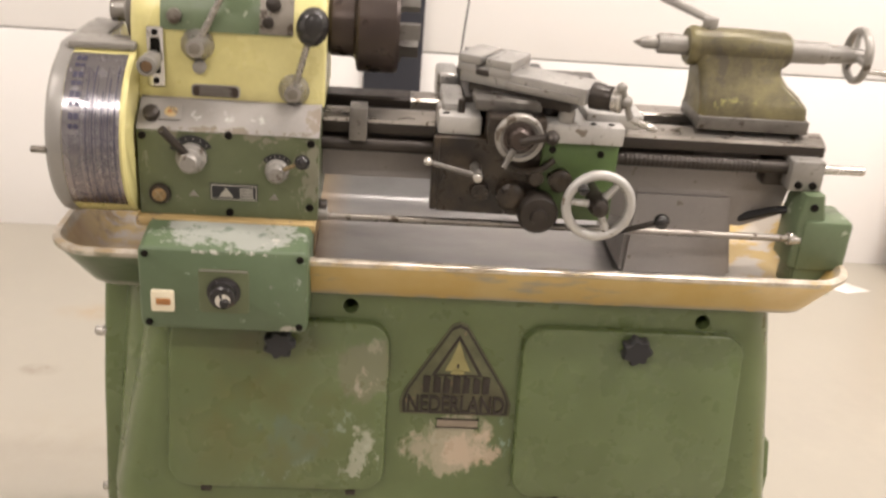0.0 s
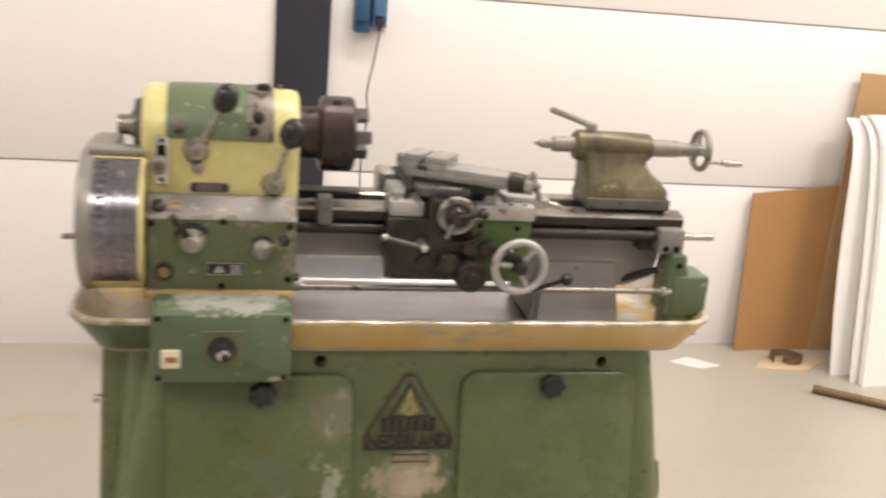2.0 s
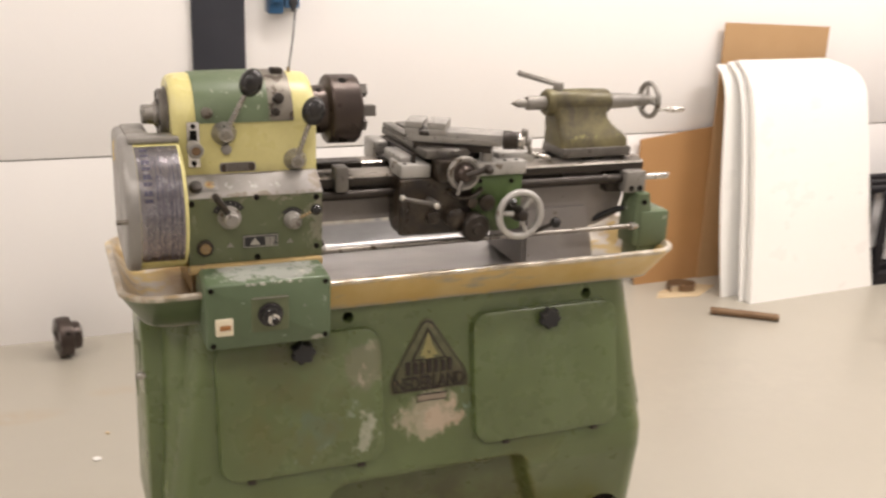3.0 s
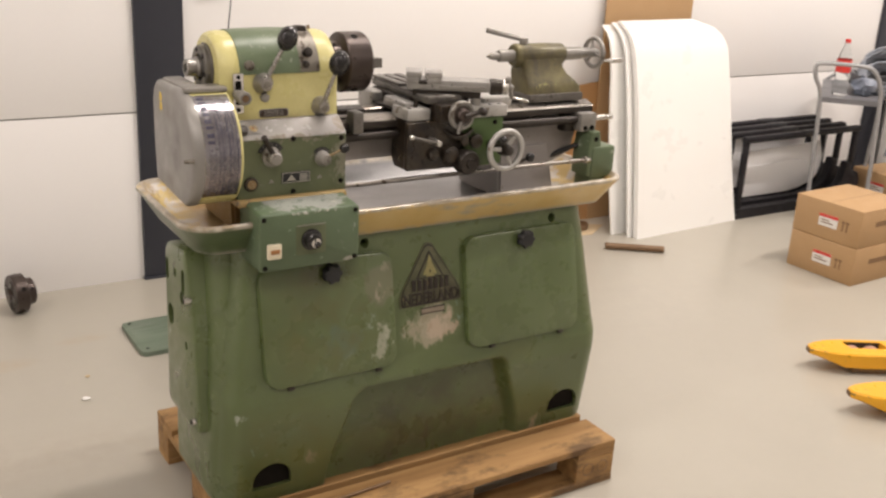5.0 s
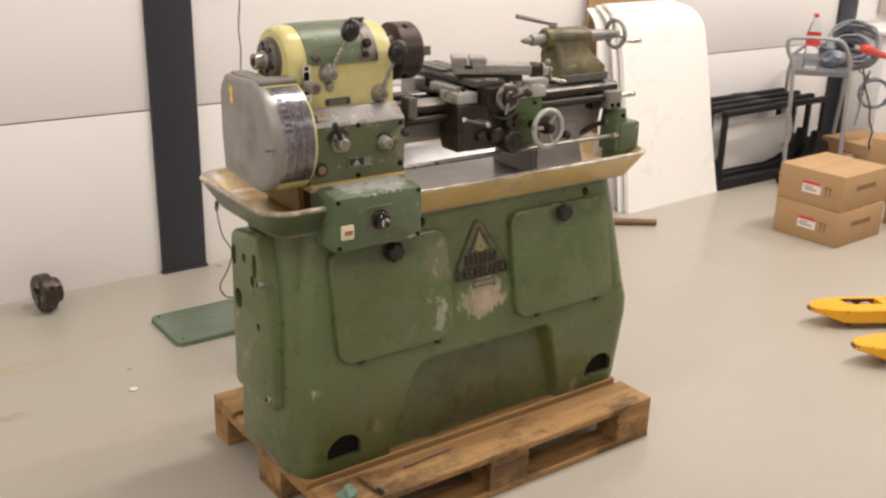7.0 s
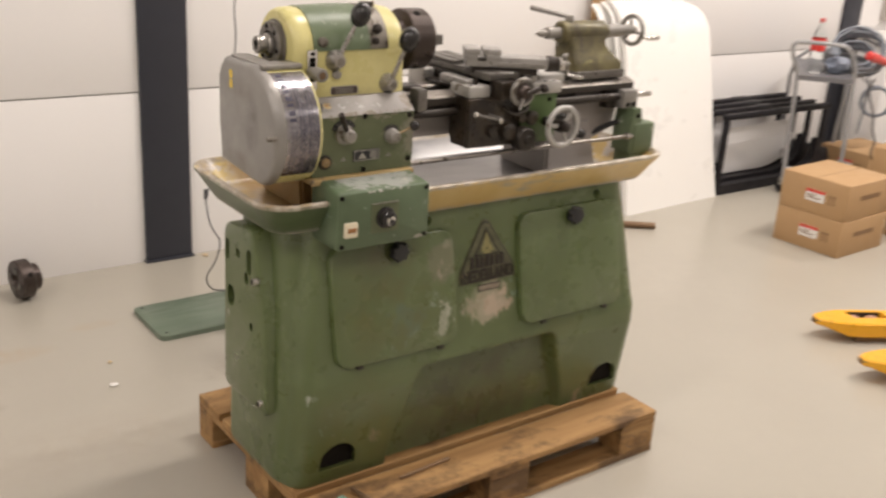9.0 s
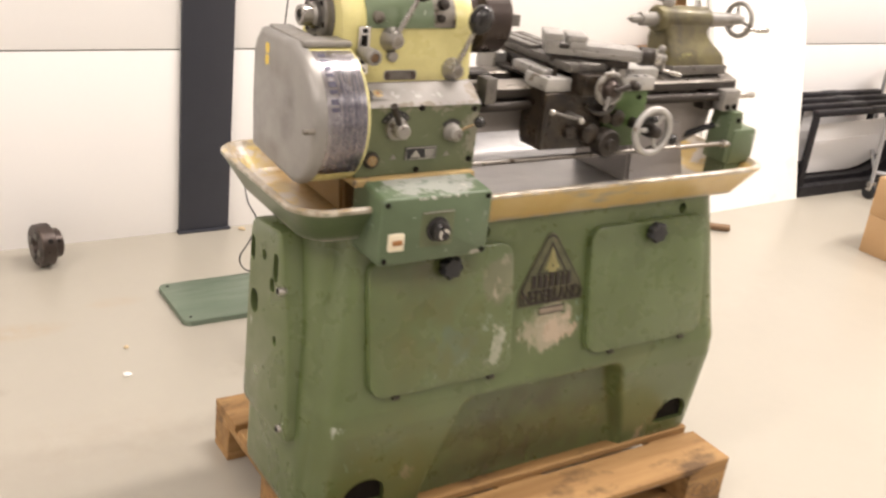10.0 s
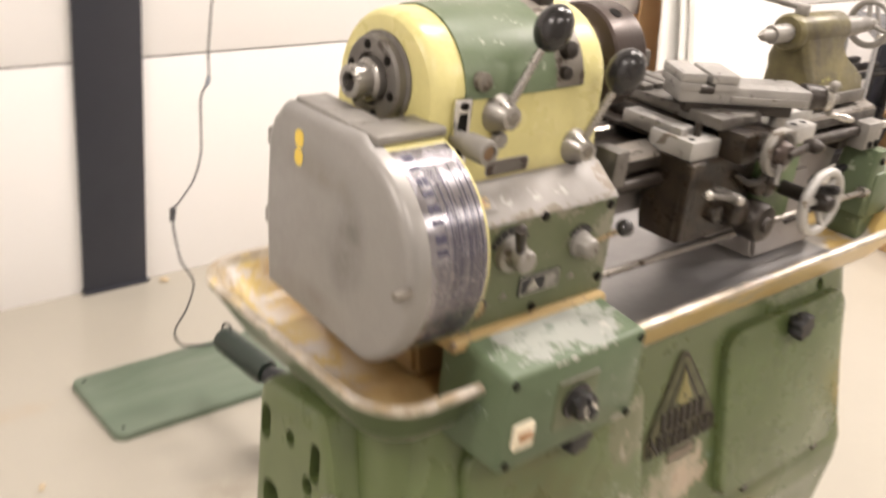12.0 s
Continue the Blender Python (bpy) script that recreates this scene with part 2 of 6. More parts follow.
PRIMER, FILLER, MINT = (0.46, 0.36, 0.27), (0.38, 0.345, 0.27), (0.22, 0.30, 0.24)
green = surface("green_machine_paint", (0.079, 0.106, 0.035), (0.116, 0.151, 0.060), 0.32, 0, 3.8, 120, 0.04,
                chips=[((0.005, 0.17, 0.568), (0.105, 0.2, 0.072), (0.36, 0.32, 0.235), 1.45, 9.0), ((0.035, 0.17, 0.565), (0.085, 0.2, 0.07), PRIMER, 1.15, 15.0), ((0.095, 0.17, 0.58), (0.05, 0.2, 0.09), MINT, 0.7, 30.0), ((-0.05, 0.17, 0.57), (0.05, 0.2, 0.07), (0.20, 0.21, 0.12), 0.9, 40.0),
                       ((-0.53, 0.17, 0.36), (0.05, 0.2, 0.10), (0.24, 0.31, 0.24), 0.55, 34.0), ((-0.33, 0.15, 0.24), (0.10, 0.2, 0.10), (0.30, 0.25, 0.18), 0.45, 34.0),
                       # First patch: brown wear low in the recess, also dulled for its shade.
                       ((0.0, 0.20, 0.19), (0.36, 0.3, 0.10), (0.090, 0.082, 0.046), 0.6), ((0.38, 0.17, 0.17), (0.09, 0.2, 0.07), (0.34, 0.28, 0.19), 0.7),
                       ((-0.62, 0.40, 0.22), (0.2, 0.3, 0.12), (0.16, 0.165, 0.11), 0.5, 34.0), ((-0.575, 0.16, 0.42), (0.04, 0.1, 0.035), (0.40, 0.42, 0.36), 0.8, 40.0),
                       ((-0.36, 0.16, 0.25), (0.05, 0.2, 0.05), (0.36, 0.30, 0.22), 0.75, 40.0), ((-0.47, 0.16, 0.29), (0.06, 0.2, 0.05), (0.22, 0.19, 0.13), 0.6, 30.0), ((-0.64, 0.465, 0.57), (0.05, 0.03, 0.06), (0.42, 0.43, 0.38), 0.75, 40.0)],
                # Second patch: olive-brown dirt, darkened to stand in for shade in the recess.
                grime_and_shade=[((0.0, 0.2, 0.15), (0.7, 0.4, 0.16), (0.09, 0.075, 0.05), 0.5), ((0.02, 0.215, 0.28), (0.42, 0.035, 0.20), (0.045, 0.038, 0.018), 0.75), ((-0.42, 0.17, 0.30), (0.22, 0.2, 0.20), (0.105, 0.110, 0.030), 0.75), ((0.28, 0.17, 0.50), (0.10, 0.2, 0.25), (0.105, 0.110, 0.032), 0.5)], seed=1.0, spread=0.22, coat=0.25)
door_green = surface("green_door_paint", (0.082, 0.110, 0.037), (0.122, 0.161, 0.067), 0.30, 0, 4.2, 120, 0.04,
                     chips=[((-0.150, 0.15, 0.725), (0.085, 0.2, 0.085), (0.165, 0.165, 0.100), 1.15, 10.0), ((-0.165, 0.15, 0.70), (0.060, 0.2, 0.065), FILLER, 1.0, 26.0), ((-0.17, 0.15, 0.56), (0.085, 0.2, 0.11), (0.36, 0.37, 0.29), 0.80, 36.0),
                            ((-0.30, 0.15, 0.54), (0.11, 0.2, 0.08), (0.34, 0.42, 0.36), 0.62, 42.0), ((-0.215, 0.15, 0.63), (0.10, 0.2, 0.07), (0.26, 0.31, 0.24), 0.68, 34.0), ((-0.30, 0.15, 0.58), (0.16, 0.2, 0.10), (0.105, 0.150, 0.098), 0.95, 9.0),
                            ((-0.40, 0.15, 0.60), (0.06, 0.2, 0.05), (0.16, 0.17, 0.09), 0.75, 16.0), ((-0.14, 0.15, 0.765), (0.05, 0.2, 0.04), (0.27, 0.27, 0.19), 0.8, 26.0)],
                     grime_and_shade=[((-0.33, 0.15, 0.62), (0.20, 0.2, 0.22), (0.098, 0.100, 0.028), 0.8), ((-0.36, 0.15, 0.76), (0.16, 0.2, 0.05), (0.085, 0.078, 0.028), 0.6)], seed=2.0, spread=0.22, coat=0.25)
box_green = surface("green_box_paint", (0.076, 0.113, 0.057), (0.108, 0.147, 0.084), 0.4, 0, 9.0, 120, 0.08,
                    chips=[((-0.388, 0.176, 0.984), (0.20, 0.095, 0.020), (0.34, 0.345, 0.32), 1.5, 13.0), ((-0.40, 0.165, 0.980), (0.15, 0.06, 0.02), (0.12, 0.155, 0.12), 0.75, 30.0), ((-0.475, 0.145, 0.977), (0.045, 0.03, 0.02), (0.50, 0.48, 0.44), 0.8, 24.0), ((-0.31, 0.145, 0.976), (0.08, 0.03, 0.02), (0.50, 0.46, 0.42), 0.8, 24.0),
                           ((-0.31, 0.120, 0.905), (0.026, 0.03, 0.045), (0.27, 0.235, 0.240), 0.75, 26.0), ((-0.275, 0.120, 0.915), (0.018, 0.03, 0.03), (0.31, 0.33, 0.29), 0.9, 18.0), ((-0.39, 0.122, 0.966), (0.14, 0.012, 0.008), (0.44, 0.42, 0.38), 0.8, 34.0), ((-0.527, 0.18, 0.90), (0.008, 0.05, 0.07), (0.20, 0.24, 0.24), 0.9, 18.0), ((-0.285, 0.120, 0.832), (0.03, 0.02, 0.010), (0.42, 0.40, 0.36), 0.9, 30.0)],
                    chip_amount=0.005, chip_colour=(0.26, 0.31, 0.25), seed=4.0)
gear_green = surface("green_gearbox_paint", (0.080, 0.100, 0.046), (0.130, 0.148, 0.078), 0.42, 0, 9.0, 120, 0.1,
                     chips=[((-0.265, 0.222, 1.07), (0.035, 0.05, 0.12), (0.24, 0.23, 0.175), 1.1, 26.0), ((-0.39, 0.222, 1.135), (0.19, 0.04, 0.028), (0.22, 0.205, 0.15), 1.1, 26.0), ((-0.34, 0.222, 1.0), (0.16, 0.04, 0.03), (0.16, 0.15, 0.10), 0.7, 26.0),
                            ((-0.53, 0.222, 1.04), (0.025, 0.05, 0.10), (0.26, 0.26, 0.2), 0.6)],
                     chip_amount=0.03, chip_colour=(0.2, 0.19, 0.14), seed=5.0)
badge_green = surface("dirty_badge_green", (0.070, 0.076, 0.036), (0.135, 0.136, 0.070), 0.42, 0.05, 34.0, 140, 0.2, seed=36.0, spread=0.2, chip_amount=0.06, chip_colour=(0.20, 0.15, 0.085), grime_and_shade=[((0.007, 0.19, 0.665), (0.12, 0.1, 0.05), (0.050, 0.036, 0.022), 0.9)])
yellow = surface("yellow_machine_paint", (0.615, 0.560, 0.225), (0.655, 0.600, 0.285), 0.32, 0, 5.0, 120, 0.05, chip_amount=0.0, seed=6.0,
                 grime_and_shade=[((-0.4, 0.28, 1.16), (0.3, 0.1, 0.03), (0.35, 0.30, 0.14), 0.6)])
leaf_green = surface("green_cover_paint", (0.092, 0.135, 0.068), (0.135, 0.170, 0.100), 0.4, 0, 8.0, 120, 0.08, chip_amount=0.03, chip_colour=(0.3, 0.33, 0.25), seed=7.0)
bare = surface("bare_cast_iron", (0.22, 0.208, 0.192), (0.34, 0.322, 0.295), 0.46, 0.4, 14.0, 160, 0.15, spread=0.25, chip_amount=0.06, chip_colour=(0.11, 0.09, 0.07), seed=8.0)
band_iron = surface("stained_bare_band", (0.13, 0.115, 0.095), (0.27, 0.245, 0.21), 0.42, 0.4, 12.0, 150, 0.15, spread=0.3, chip_amount=0.10, chip_colour=(0.075, 0.058, 0.042), seed=71.0)
cover_grey = surface("grey_cover_lid", (0.265, 0.255, 0.24), (0.33, 0.316, 0.298), 0.40, 0.4, 5.0, 140, 0.06, seed=9.0,
                     grime_and_shade=[((-0.67, 0.285, 1.115), (0.05, 0.045, 0.085), (0.13, 0.12, 0.11), 0.85), ((-0.67, 0.34, 1.19), (0.05, 0.10, 0.03), (0.19, 0.17, 0.14), 0.6), ((-0.67, 0.36, 1.01), (0.05, 0.10, 0.03), (0.20, 0.175, 0.14), 0.6)])
light_iron = surface("light_machined_iron", (0.40, 0.39, 0.37), (0.52, 0.505, 0.48), 0.40, 0.3, 16.0, 160, 0.1, spread=0.25, chip_amount=0.06, chip_colour=(0.20, 0.17, 0.135), seed=10.0)
steel = surface("ground_steel", (0.46, 0.44, 0.41), (0.56, 0.54, 0.50), 0.27, 0.85, 14.0, 220, 0.05, seed=11.0)
way_steel = surface("worn_bed_way", (0.22, 0.200, 0.178), (0.40, 0.368, 0.332), 0.33, 0.85, 16.0, 200, 0.05, seed=12.0, stretch=(0.3, 1, 1), spread=0.2, chip_amount=0.07, chip_colour=(0.075, 0.056, 0.04))
hub_steel = surface("dull_turned_steel", (0.27, 0.255, 0.235), (0.42, 0.40, 0.37), 0.30, 0.75, 14.0, 200, 0.06, seed=73.0, spread=0.22)
chrome = surface("polished_chrome", (0.66, 0.65, 0.63), (0.72, 0.71, 0.69), 0.14, 1.0, 20.0, 200, 0.02, seed=13.0, rvar=0.06)
dark_iron = surface("dark_oily_iron", (0.022, 0.017, 0.014), (0.045, 0.036, 0.029), 0.40, 0.35, 14.0, 120, 0.2, seed=14.0)
chuck_iron = surface("brown_chuck_iron", (0.036, 0.027, 0.024), (0.086, 0.064, 0.054), 0.36, 0.55, 10.0, 160, 0.12, seed=15.0,
                     chips=[((-0.175, 0.30, 1.235), (0.04, 0.06, 0.05), (0.095, 0.042, 0.026), 0.9, 16.0), ((-0.15, 0.31, 1.19), (0.03, 0.05, 0.03), (0.022, 0.017, 0.015), 0.9, 20.0)])
greasy = surface("greasy_apron_iron", (0.011, 0.008, 0.007), (0.050, 0.036, 0.023), 0.34, 0.1, 20.0, 110, 0.25, spread=0.14,
                 chips=[((-0.05, 0.18, 1.07), (0.03, 0.1, 0.10), (0.13, 0.10, 0.05), 0.6), ((0.06, 0.22, 1.11), (0.05, 0.1, 0.05), (0.14, 0.105, 0.055), 0.6)], seed=16.0)
apron_green = surface("green_apron_paint", (0.065, 0.115, 0.030), (0.090, 0.145, 0.045), 0.4, 0, 12.0, 120, 0.12,
                      grime_and_shade=[((0.12, 0.22, 1.03), (0.10, 0.2, 0.10), (0.02, 0.017, 0.010), 0.97)], seed=17.0)
web_grey = surface("warm_grey_bed_paint", (0.27, 0.248, 0.235), (0.33, 0.302, 0.282), 0.42, 0.0, 9.0, 120, 0.06, seed=18.0, spread=0.25, chip_amount=0.02, chip_colour=(0.17, 0.145, 0.12),
                   grime_and_shade=[((0.55, 0.3, 1.03), (0.12, 0.2, 0.06), (0.2, 0.17, 0.14), 0.5)])
tail_paint = surface("worn_yellow_green_paint", (0.060, 0.051, 0.033), (0.185, 0.160, 0.072), 0.40, 0.15, 15.0, 120, 0.2,
                     chips=[((0.505, 0.33, 1.203), (0.115, 0.1, 0.026), (0.38, 0.36, 0.12), 1.15, 12.0), ((0.42, 0.36, 1.25), (0.05, 0.1, 0.09), (0.07, 0.06, 0.045), 0.8), ((0.50, 0.36, 1.275), (0.14, 0.1, 0.05), (0.085, 0.072, 0.045), 0.95, 14.0)],
                     spread=0.17, seed=19.0)
black = surface("black_bakelite", (0.012, 0.011, 0.011), (0.02, 0.018, 0.018), 0.22, 0, 20.0, 200, 0.02, seed=20.0, rvar=0.05)
black_dull = surface("dull_black_plastic", (0.018, 0.018, 0.020), (0.032, 0.032, 0.034), 0.5, 0, 12.0, 200, 0.1, seed=21.0, spec=0.35)
frame_black = surface("matt_black_paint", (0.010, 0.009, 0.011), (0.018, 0.017, 0.020), 0.55, 0, 8.0, 100, 0.02, seed=67.0, spec=0.25)
# Black for screw heads, and for discs that stand in for shaded holes.
hole_black = surface("black_screw_and_hole_shade", (0.006, 0.005, 0.004), (0.012, 0.010, 0.008), 0.7, 0, 20.0, 200, 0.05, seed=22.0, spec=0.12)
ivory = surface("ivory_plastic", (0.74, 0.66, 0.48), (0.78, 0.71, 0.55), 0.4, 0, 20.0, 200, 0.02, seed=23.0)
orange_brown = surface("brown_rocker_plastic", (0.30, 0.13, 0.04), (0.36, 0.17, 0.06), 0.35, 0, 20.0, 200, 0.02, seed=24.0)
brass = surface("old_brass", (0.27, 0.20, 0.11), (0.36, 0.28, 0.17), 0.35, 0.6, 20.0, 150, 0.1, seed=25.0)
sticker = surface("yellow_sticker", (0.78, 0.55, 0.06), (0.80, 0.60, 0.12), 0.5, 0, 20.0, 200, 0.02, seed=26.0)
dial = surface("engraved_dial_plate", (0.23, 0.222, 0.240), (0.35, 0.335, 0.350), 0.23, 0.9, 18.0, 200, 0.05, seed=27.0, grime_and_shade=[((-0.6, 0.2, 1.03), (0.1, 0.2, 0.09), (0.30, 0.25, 0.235), 0.8)])
ink = surface("dark_blue_engraving", (0.045, 0.042, 0.075), (0.07, 0.065, 0.10), 0.4, 0.2, 20.0, 200, 0.02, seed=28.0)
white_ink = surface("white_marking", (0.42, 0.40, 0.35), (0.46, 0.44, 0.39), 0.5, 0, 20.0, 200, 0.02, seed=29.0)
old_gold = surface("tarnished_gold_paint", (0.24, 0.215, 0.085), (0.33, 0.30, 0.13), 0.45, 0.1, 30.0, 150, 0.1, seed=30.0)


def tray_material():
    """Ochre and bare metal outside and at the ends, green round the left end, grey steel in the middle of the floor."""
    mat, nt, bsdf = node_material("chip_tray_paint")
    tc = nt.nodes.new("ShaderNodeTexCoord")
    sep = nt.nodes.new("ShaderNodeSeparateXYZ")
    nt.links.new(tc.outputs["Object"], sep.inputs[0])

    def ramp(axis, a, b):
        m = nt.nodes.new("ShaderNodeMapRange")
        m.inputs["From Min"].default_value, m.inputs["From Max"].default_value = a, b
        nt.links.new(sep.outputs[axis], m.inputs[0])
        return m.outputs[0]
    ochre = mix(nt, noise_fac(nt, 9, 0.35, 0.65, 5), (0.62, 0.43, 0.14), (0.70, 0.54, 0.26))
    ochre = mix(nt, noise_fac(nt, 9, 0.54, 0.64, 8, 0.68, (0.4, 1, 1), 5), ochre, (0.42, 0.39, 0.34))
    brown = mix(nt, noise_fac(nt, 12, 0.35, 0.65, 6, 0.6, None, 8), (0.25, 0.15, 0.05), (0.40, 0.29, 0.14))
    worn = mix(nt, noise_fac(nt, 17, 0.44, 0.54, 7, 0.66, None, 15), (0.54, 0.50, 0.46), (0.58, 0.44, 0.17))
    flake = maths(nt, "MULTIPLY", maths(nt, "MULTIPLY", ramp(1, 0.30, 0.37), ramp(0, -0.55, -0.60)), noise_fac(nt, 10, 0.36, 0.46, 7, 0.66, None, 16))
    brown = mix(nt, flake, brown, worn)
    inside = mix(nt, ramp(0, -0.30, -0.20), brown, mix(nt, noise_fac(nt, 7, 0.35, 0.65, 5, 0.6, (0.4, 1, 1), 3), (0.24, 0.235, 0.235), (0.36, 0.35, 0.345)))
    inside = mix(nt, ramp(0, 0.485, 0.50), inside, mix(nt, noise_fac(nt, 11, 0.46, 0.54, 5, 0.6, None, 4), (0.50, 0.36, 0.14), (0.52, 0.48, 0.43)))
    g = mix(nt, noise_fac(nt, 8, 0.3, 0.7, 5, 0.6, None, 9), (0.072, 0.100, 0.046), (0.096, 0.130, 0.064))
    outside = mix(nt, ramp(0, -0.30, -0.27), g, ochre)
    outside = mix(nt, maths(nt, "MULTIPLY", ramp(2, 0.868, 0.856), noise_fac(nt, 16, 0.36, 0.5, 5, 0.6, None, 2)), outside, (0.42, 0.39, 0.35))
    geo = nt.nodes.new("ShaderNodeNewGeometry")
    sn = nt.nodes.new("ShaderNodeSeparateXYZ")
    nt.links.new(geo.outputs["Normal"], sn.inputs[0])
    up = nt.nodes.new("ShaderNodeMapRange")
    up.inputs["From Min"].default_value, up.inputs["From Max"].default_value = 0.02, 0.10
    nt.links.new(sn.outputs[2], up.inputs[0])
    col = mix(nt, up.outputs[0], outside, inside)
    rim = maths(nt, "MULTIPLY", ramp(2, 0.926, 0.934), noise_fac(nt, 30, 0.3, 0.5, 4, 0.6, None, 6))
    col = mix(nt, rim, col, mix(nt, noise_fac(nt, 18, 0.4, 0.6, 5, 0.6, None, 12), (0.32, 0.27, 0.20), (0.56, 0.51, 0.44)))
    nt.links.new(col, bsdf.inputs["Base Color"])
    bsdf.inputs["Roughness"].default_value = 0.33
    m1 = maths(nt, "MULTIPLY", maths(nt, "MULTIPLY", ramp(0, -0.30, -0.20), ramp(0, 0.50, 0.485)), up.outputs[0])
    nt.links.new(maths(nt, "MULTIPLY", m1, 0.55), bsdf.inputs["Metallic"])
    bumped(nt, bsdf, noise_fac(nt, 60, 0.3, 0.7, 4), 0.12, 0.002)
    return mat


tray_paint = tray_material()
ochre_paint = surface("ochre_ledge_paint", (0.37, 0.255, 0.10), (0.47, 0.35, 0.17), 0.45, 0, 12.0, 120, 0.1, chip_amount=0.09, chip_colour=(0.20, 0.15, 0.10), seed=32.0)
comp_iron = surface("worn_grey_slide_top", (0.30, 0.29, 0.275), (0.42, 0.405, 0.385), 0.36, 0.5, 18.0, 160, 0.1, spread=0.22, chip_amount=0.015, chip_colour=(0.16, 0.13, 0.10), seed=37.0)
top_iron = surface("worn_gearbox_top", (0.225, 0.208, 0.192), (0.31, 0.293, 0.275), 0.5, 0.15, 12.0, 140, 0.06, seed=34.0,
                   chips=[((-0.39, 0.224, 1.133), (0.19, 0.012, 0.012), (0.15, 0.12, 0.08), 1.1, 26.0), ((-0.26, 0.25, 1.15), (0.04, 0.05, 0.04), (0.18, 0.14, 0.10), 0.9, 26.0), ((-0.40, 0.25, 1.15), (0.16, 0.04, 0.03), (0.44, 0.42, 0.40), 0.7, 30.0)])
plate_brown = surface("worn_brown_plate", (0.22, 0.175, 0.13), (0.29, 0.24, 0.18), 0.45, 0.1, 20.0, 120, 0.1, seed=69.0)
foot_brown = surface("brown_foot_paint", (0.24, 0.15, 0.062), (0.33, 0.22, 0.10), 0.45, 0, 10.0, 120, 0.1, seed=70.0)
bracket_green = surface("dark_green_bracket_paint", (0.016, 0.026, 0.020), (0.028, 0.042, 0.032), 0.4, 0, 9.0, 100, 0.05, seed=68.0)
slide_iron = surface("dark_grey_slide_iron", (0.11, 0.10, 0.09), (0.20, 0.188, 0.17), 0.42, 0.4, 16.0, 150, 0.12, seed=33.0, spread=0.18, chip_amount=0.07, chip_colour=(0.05, 0.04, 0.03))


def wood_material(name, a, b, stain):
    mat, nt, bsdf = node_material(name)
    info = nt.nodes.new("ShaderNodeObjectInfo")
    grain = noise_fac(nt, 22, 0.3, 0.7, 6, 0.6, (0.09, 1.0, 1.0), 2)
    col = mix(nt, grain, a, b)
    col = mix(nt, maths(nt, "MULTIPLY", info.outputs["Random"], 0.45), col, [c * 0.62 for c in a])
    col = mix(nt, maths(nt, "MULTIPLY", noise_fac(nt, 8, 0.50, 0.62, 7, 0.68, (0.5, 1, 1), 4), 0.75), col, stain)
    nt.links.new(col, bsdf.inputs["Base Color"])
    bsdf.inputs["Roughness"].default_value = 0.72
    bumped(nt, bsdf, grain, 0.35, 0.002)
    return mat


pallet_wood = wood_material("weathered_pine", (0.250, 0.128, 0.042), (0.490, 0.295, 0.118), (0.055, 0.029, 0.013))
wall_paint = surface("white_wall_panel", (0.83, 0.81, 0.795), (0.85, 0.83, 0.815), 0.55, 0, 1.2, 60, 0.0, grit=0.02, rvar=0.02, seed=40.0)
floor_paint = surface("beige_epoxy_floor", (0.385, 0.357, 0.300), (0.425, 0.396, 0.336), 0.30, 0, 1.6, 25, 0.0, grit=0.04, seed=41.0, rvar=0.02,
                      grime_and_shade=[((-0.33, 1.17, 0), (0.16, 0.09, 0.1), (0.26, 0.22, 0.17), 0.55), ((-1.0, 1.63, 0), (0.22, 0.07, 0.1), (0.40, 0.31, 0.20), 0.7), ((-0.62, 1.75, 0), (0.12, 0.05, 0.1), (0.40, 0.32, 0.22), 0.5), ((-0.9, 0.9, 0), (0.5, 0.22, 0.1), (0.34, 0.29, 0.23), 0.35), ((-1.12, 1.27, 0), (0.07, 0.04, 0.1), (0.20, 0.15, 0.10), 0.8), ((1.6, 1.1, 0), (0.9, 0.5, 0.1), (0.34, 0.31, 0.27), 0.3)])
joint_grey = surface("grey_joint_sealant", (0.30, 0.285, 0.27), (0.36, 0.345, 0.33), 0.7, 0, 5.0, 60, 0.05, seed=42.0)
anthracite = surface("anthracite_steel_paint", (0.038, 0.040, 0.051), (0.048, 0.050, 0.062), 0.48, 0, 3.0, 100, 0.03, seed=43.0, spec=0.3)
ceiling_paint = surface("white_ceiling_sheet", (0.75, 0.74, 0.72), (0.78, 0.77, 0.75), 0.6, 0, 2.0, 60, 0.03, seed=44.0)
sheet_white = surface("white_enamelled_sheet", (0.88, 0.87, 0.84), (0.90, 0.89, 0.86), 0.28, 0, 2.0, 100, 0.0, seed=45.0, grit=0.0, rvar=0.01)
hardboard = surface("brown_hardboard", (0.40, 0.215, 0.085), (0.46, 0.255, 0.105), 0.6, 0, 2.0, 130, 0.06, seed=47.0)
cardboard = surface("brown_cardboard", (0.42, 0.26, 0.125), (0.47, 0.30, 0.15), 0.7, 0, 4.0, 120, 0.06, seed=48.0)
tape = surface("brown_carton_print", (0.20, 0.11, 0.05), (0.24, 0.14, 0.07), 0.6, 0, 10.0, 120, 0.02, seed=49.0)
label_white = surface("white_paper", (0.78, 0.76, 0.72), (0.80, 0.78, 0.75), 0.6, 0, 10.0, 120, 0.02, seed=50.0)
red_plastic = surface("red_plastic", (0.62, 0.035, 0.03), (0.68, 0.06, 0.05), 0.35, 0, 10.0, 120, 0.02, seed=51.0)
roller_red = surface("pinkish_roller_plastic", (0.42, 0.22, 0.17), (0.50, 0.29, 0.23), 0.4, 0, 12.0, 140, 0.05, seed=70.0)
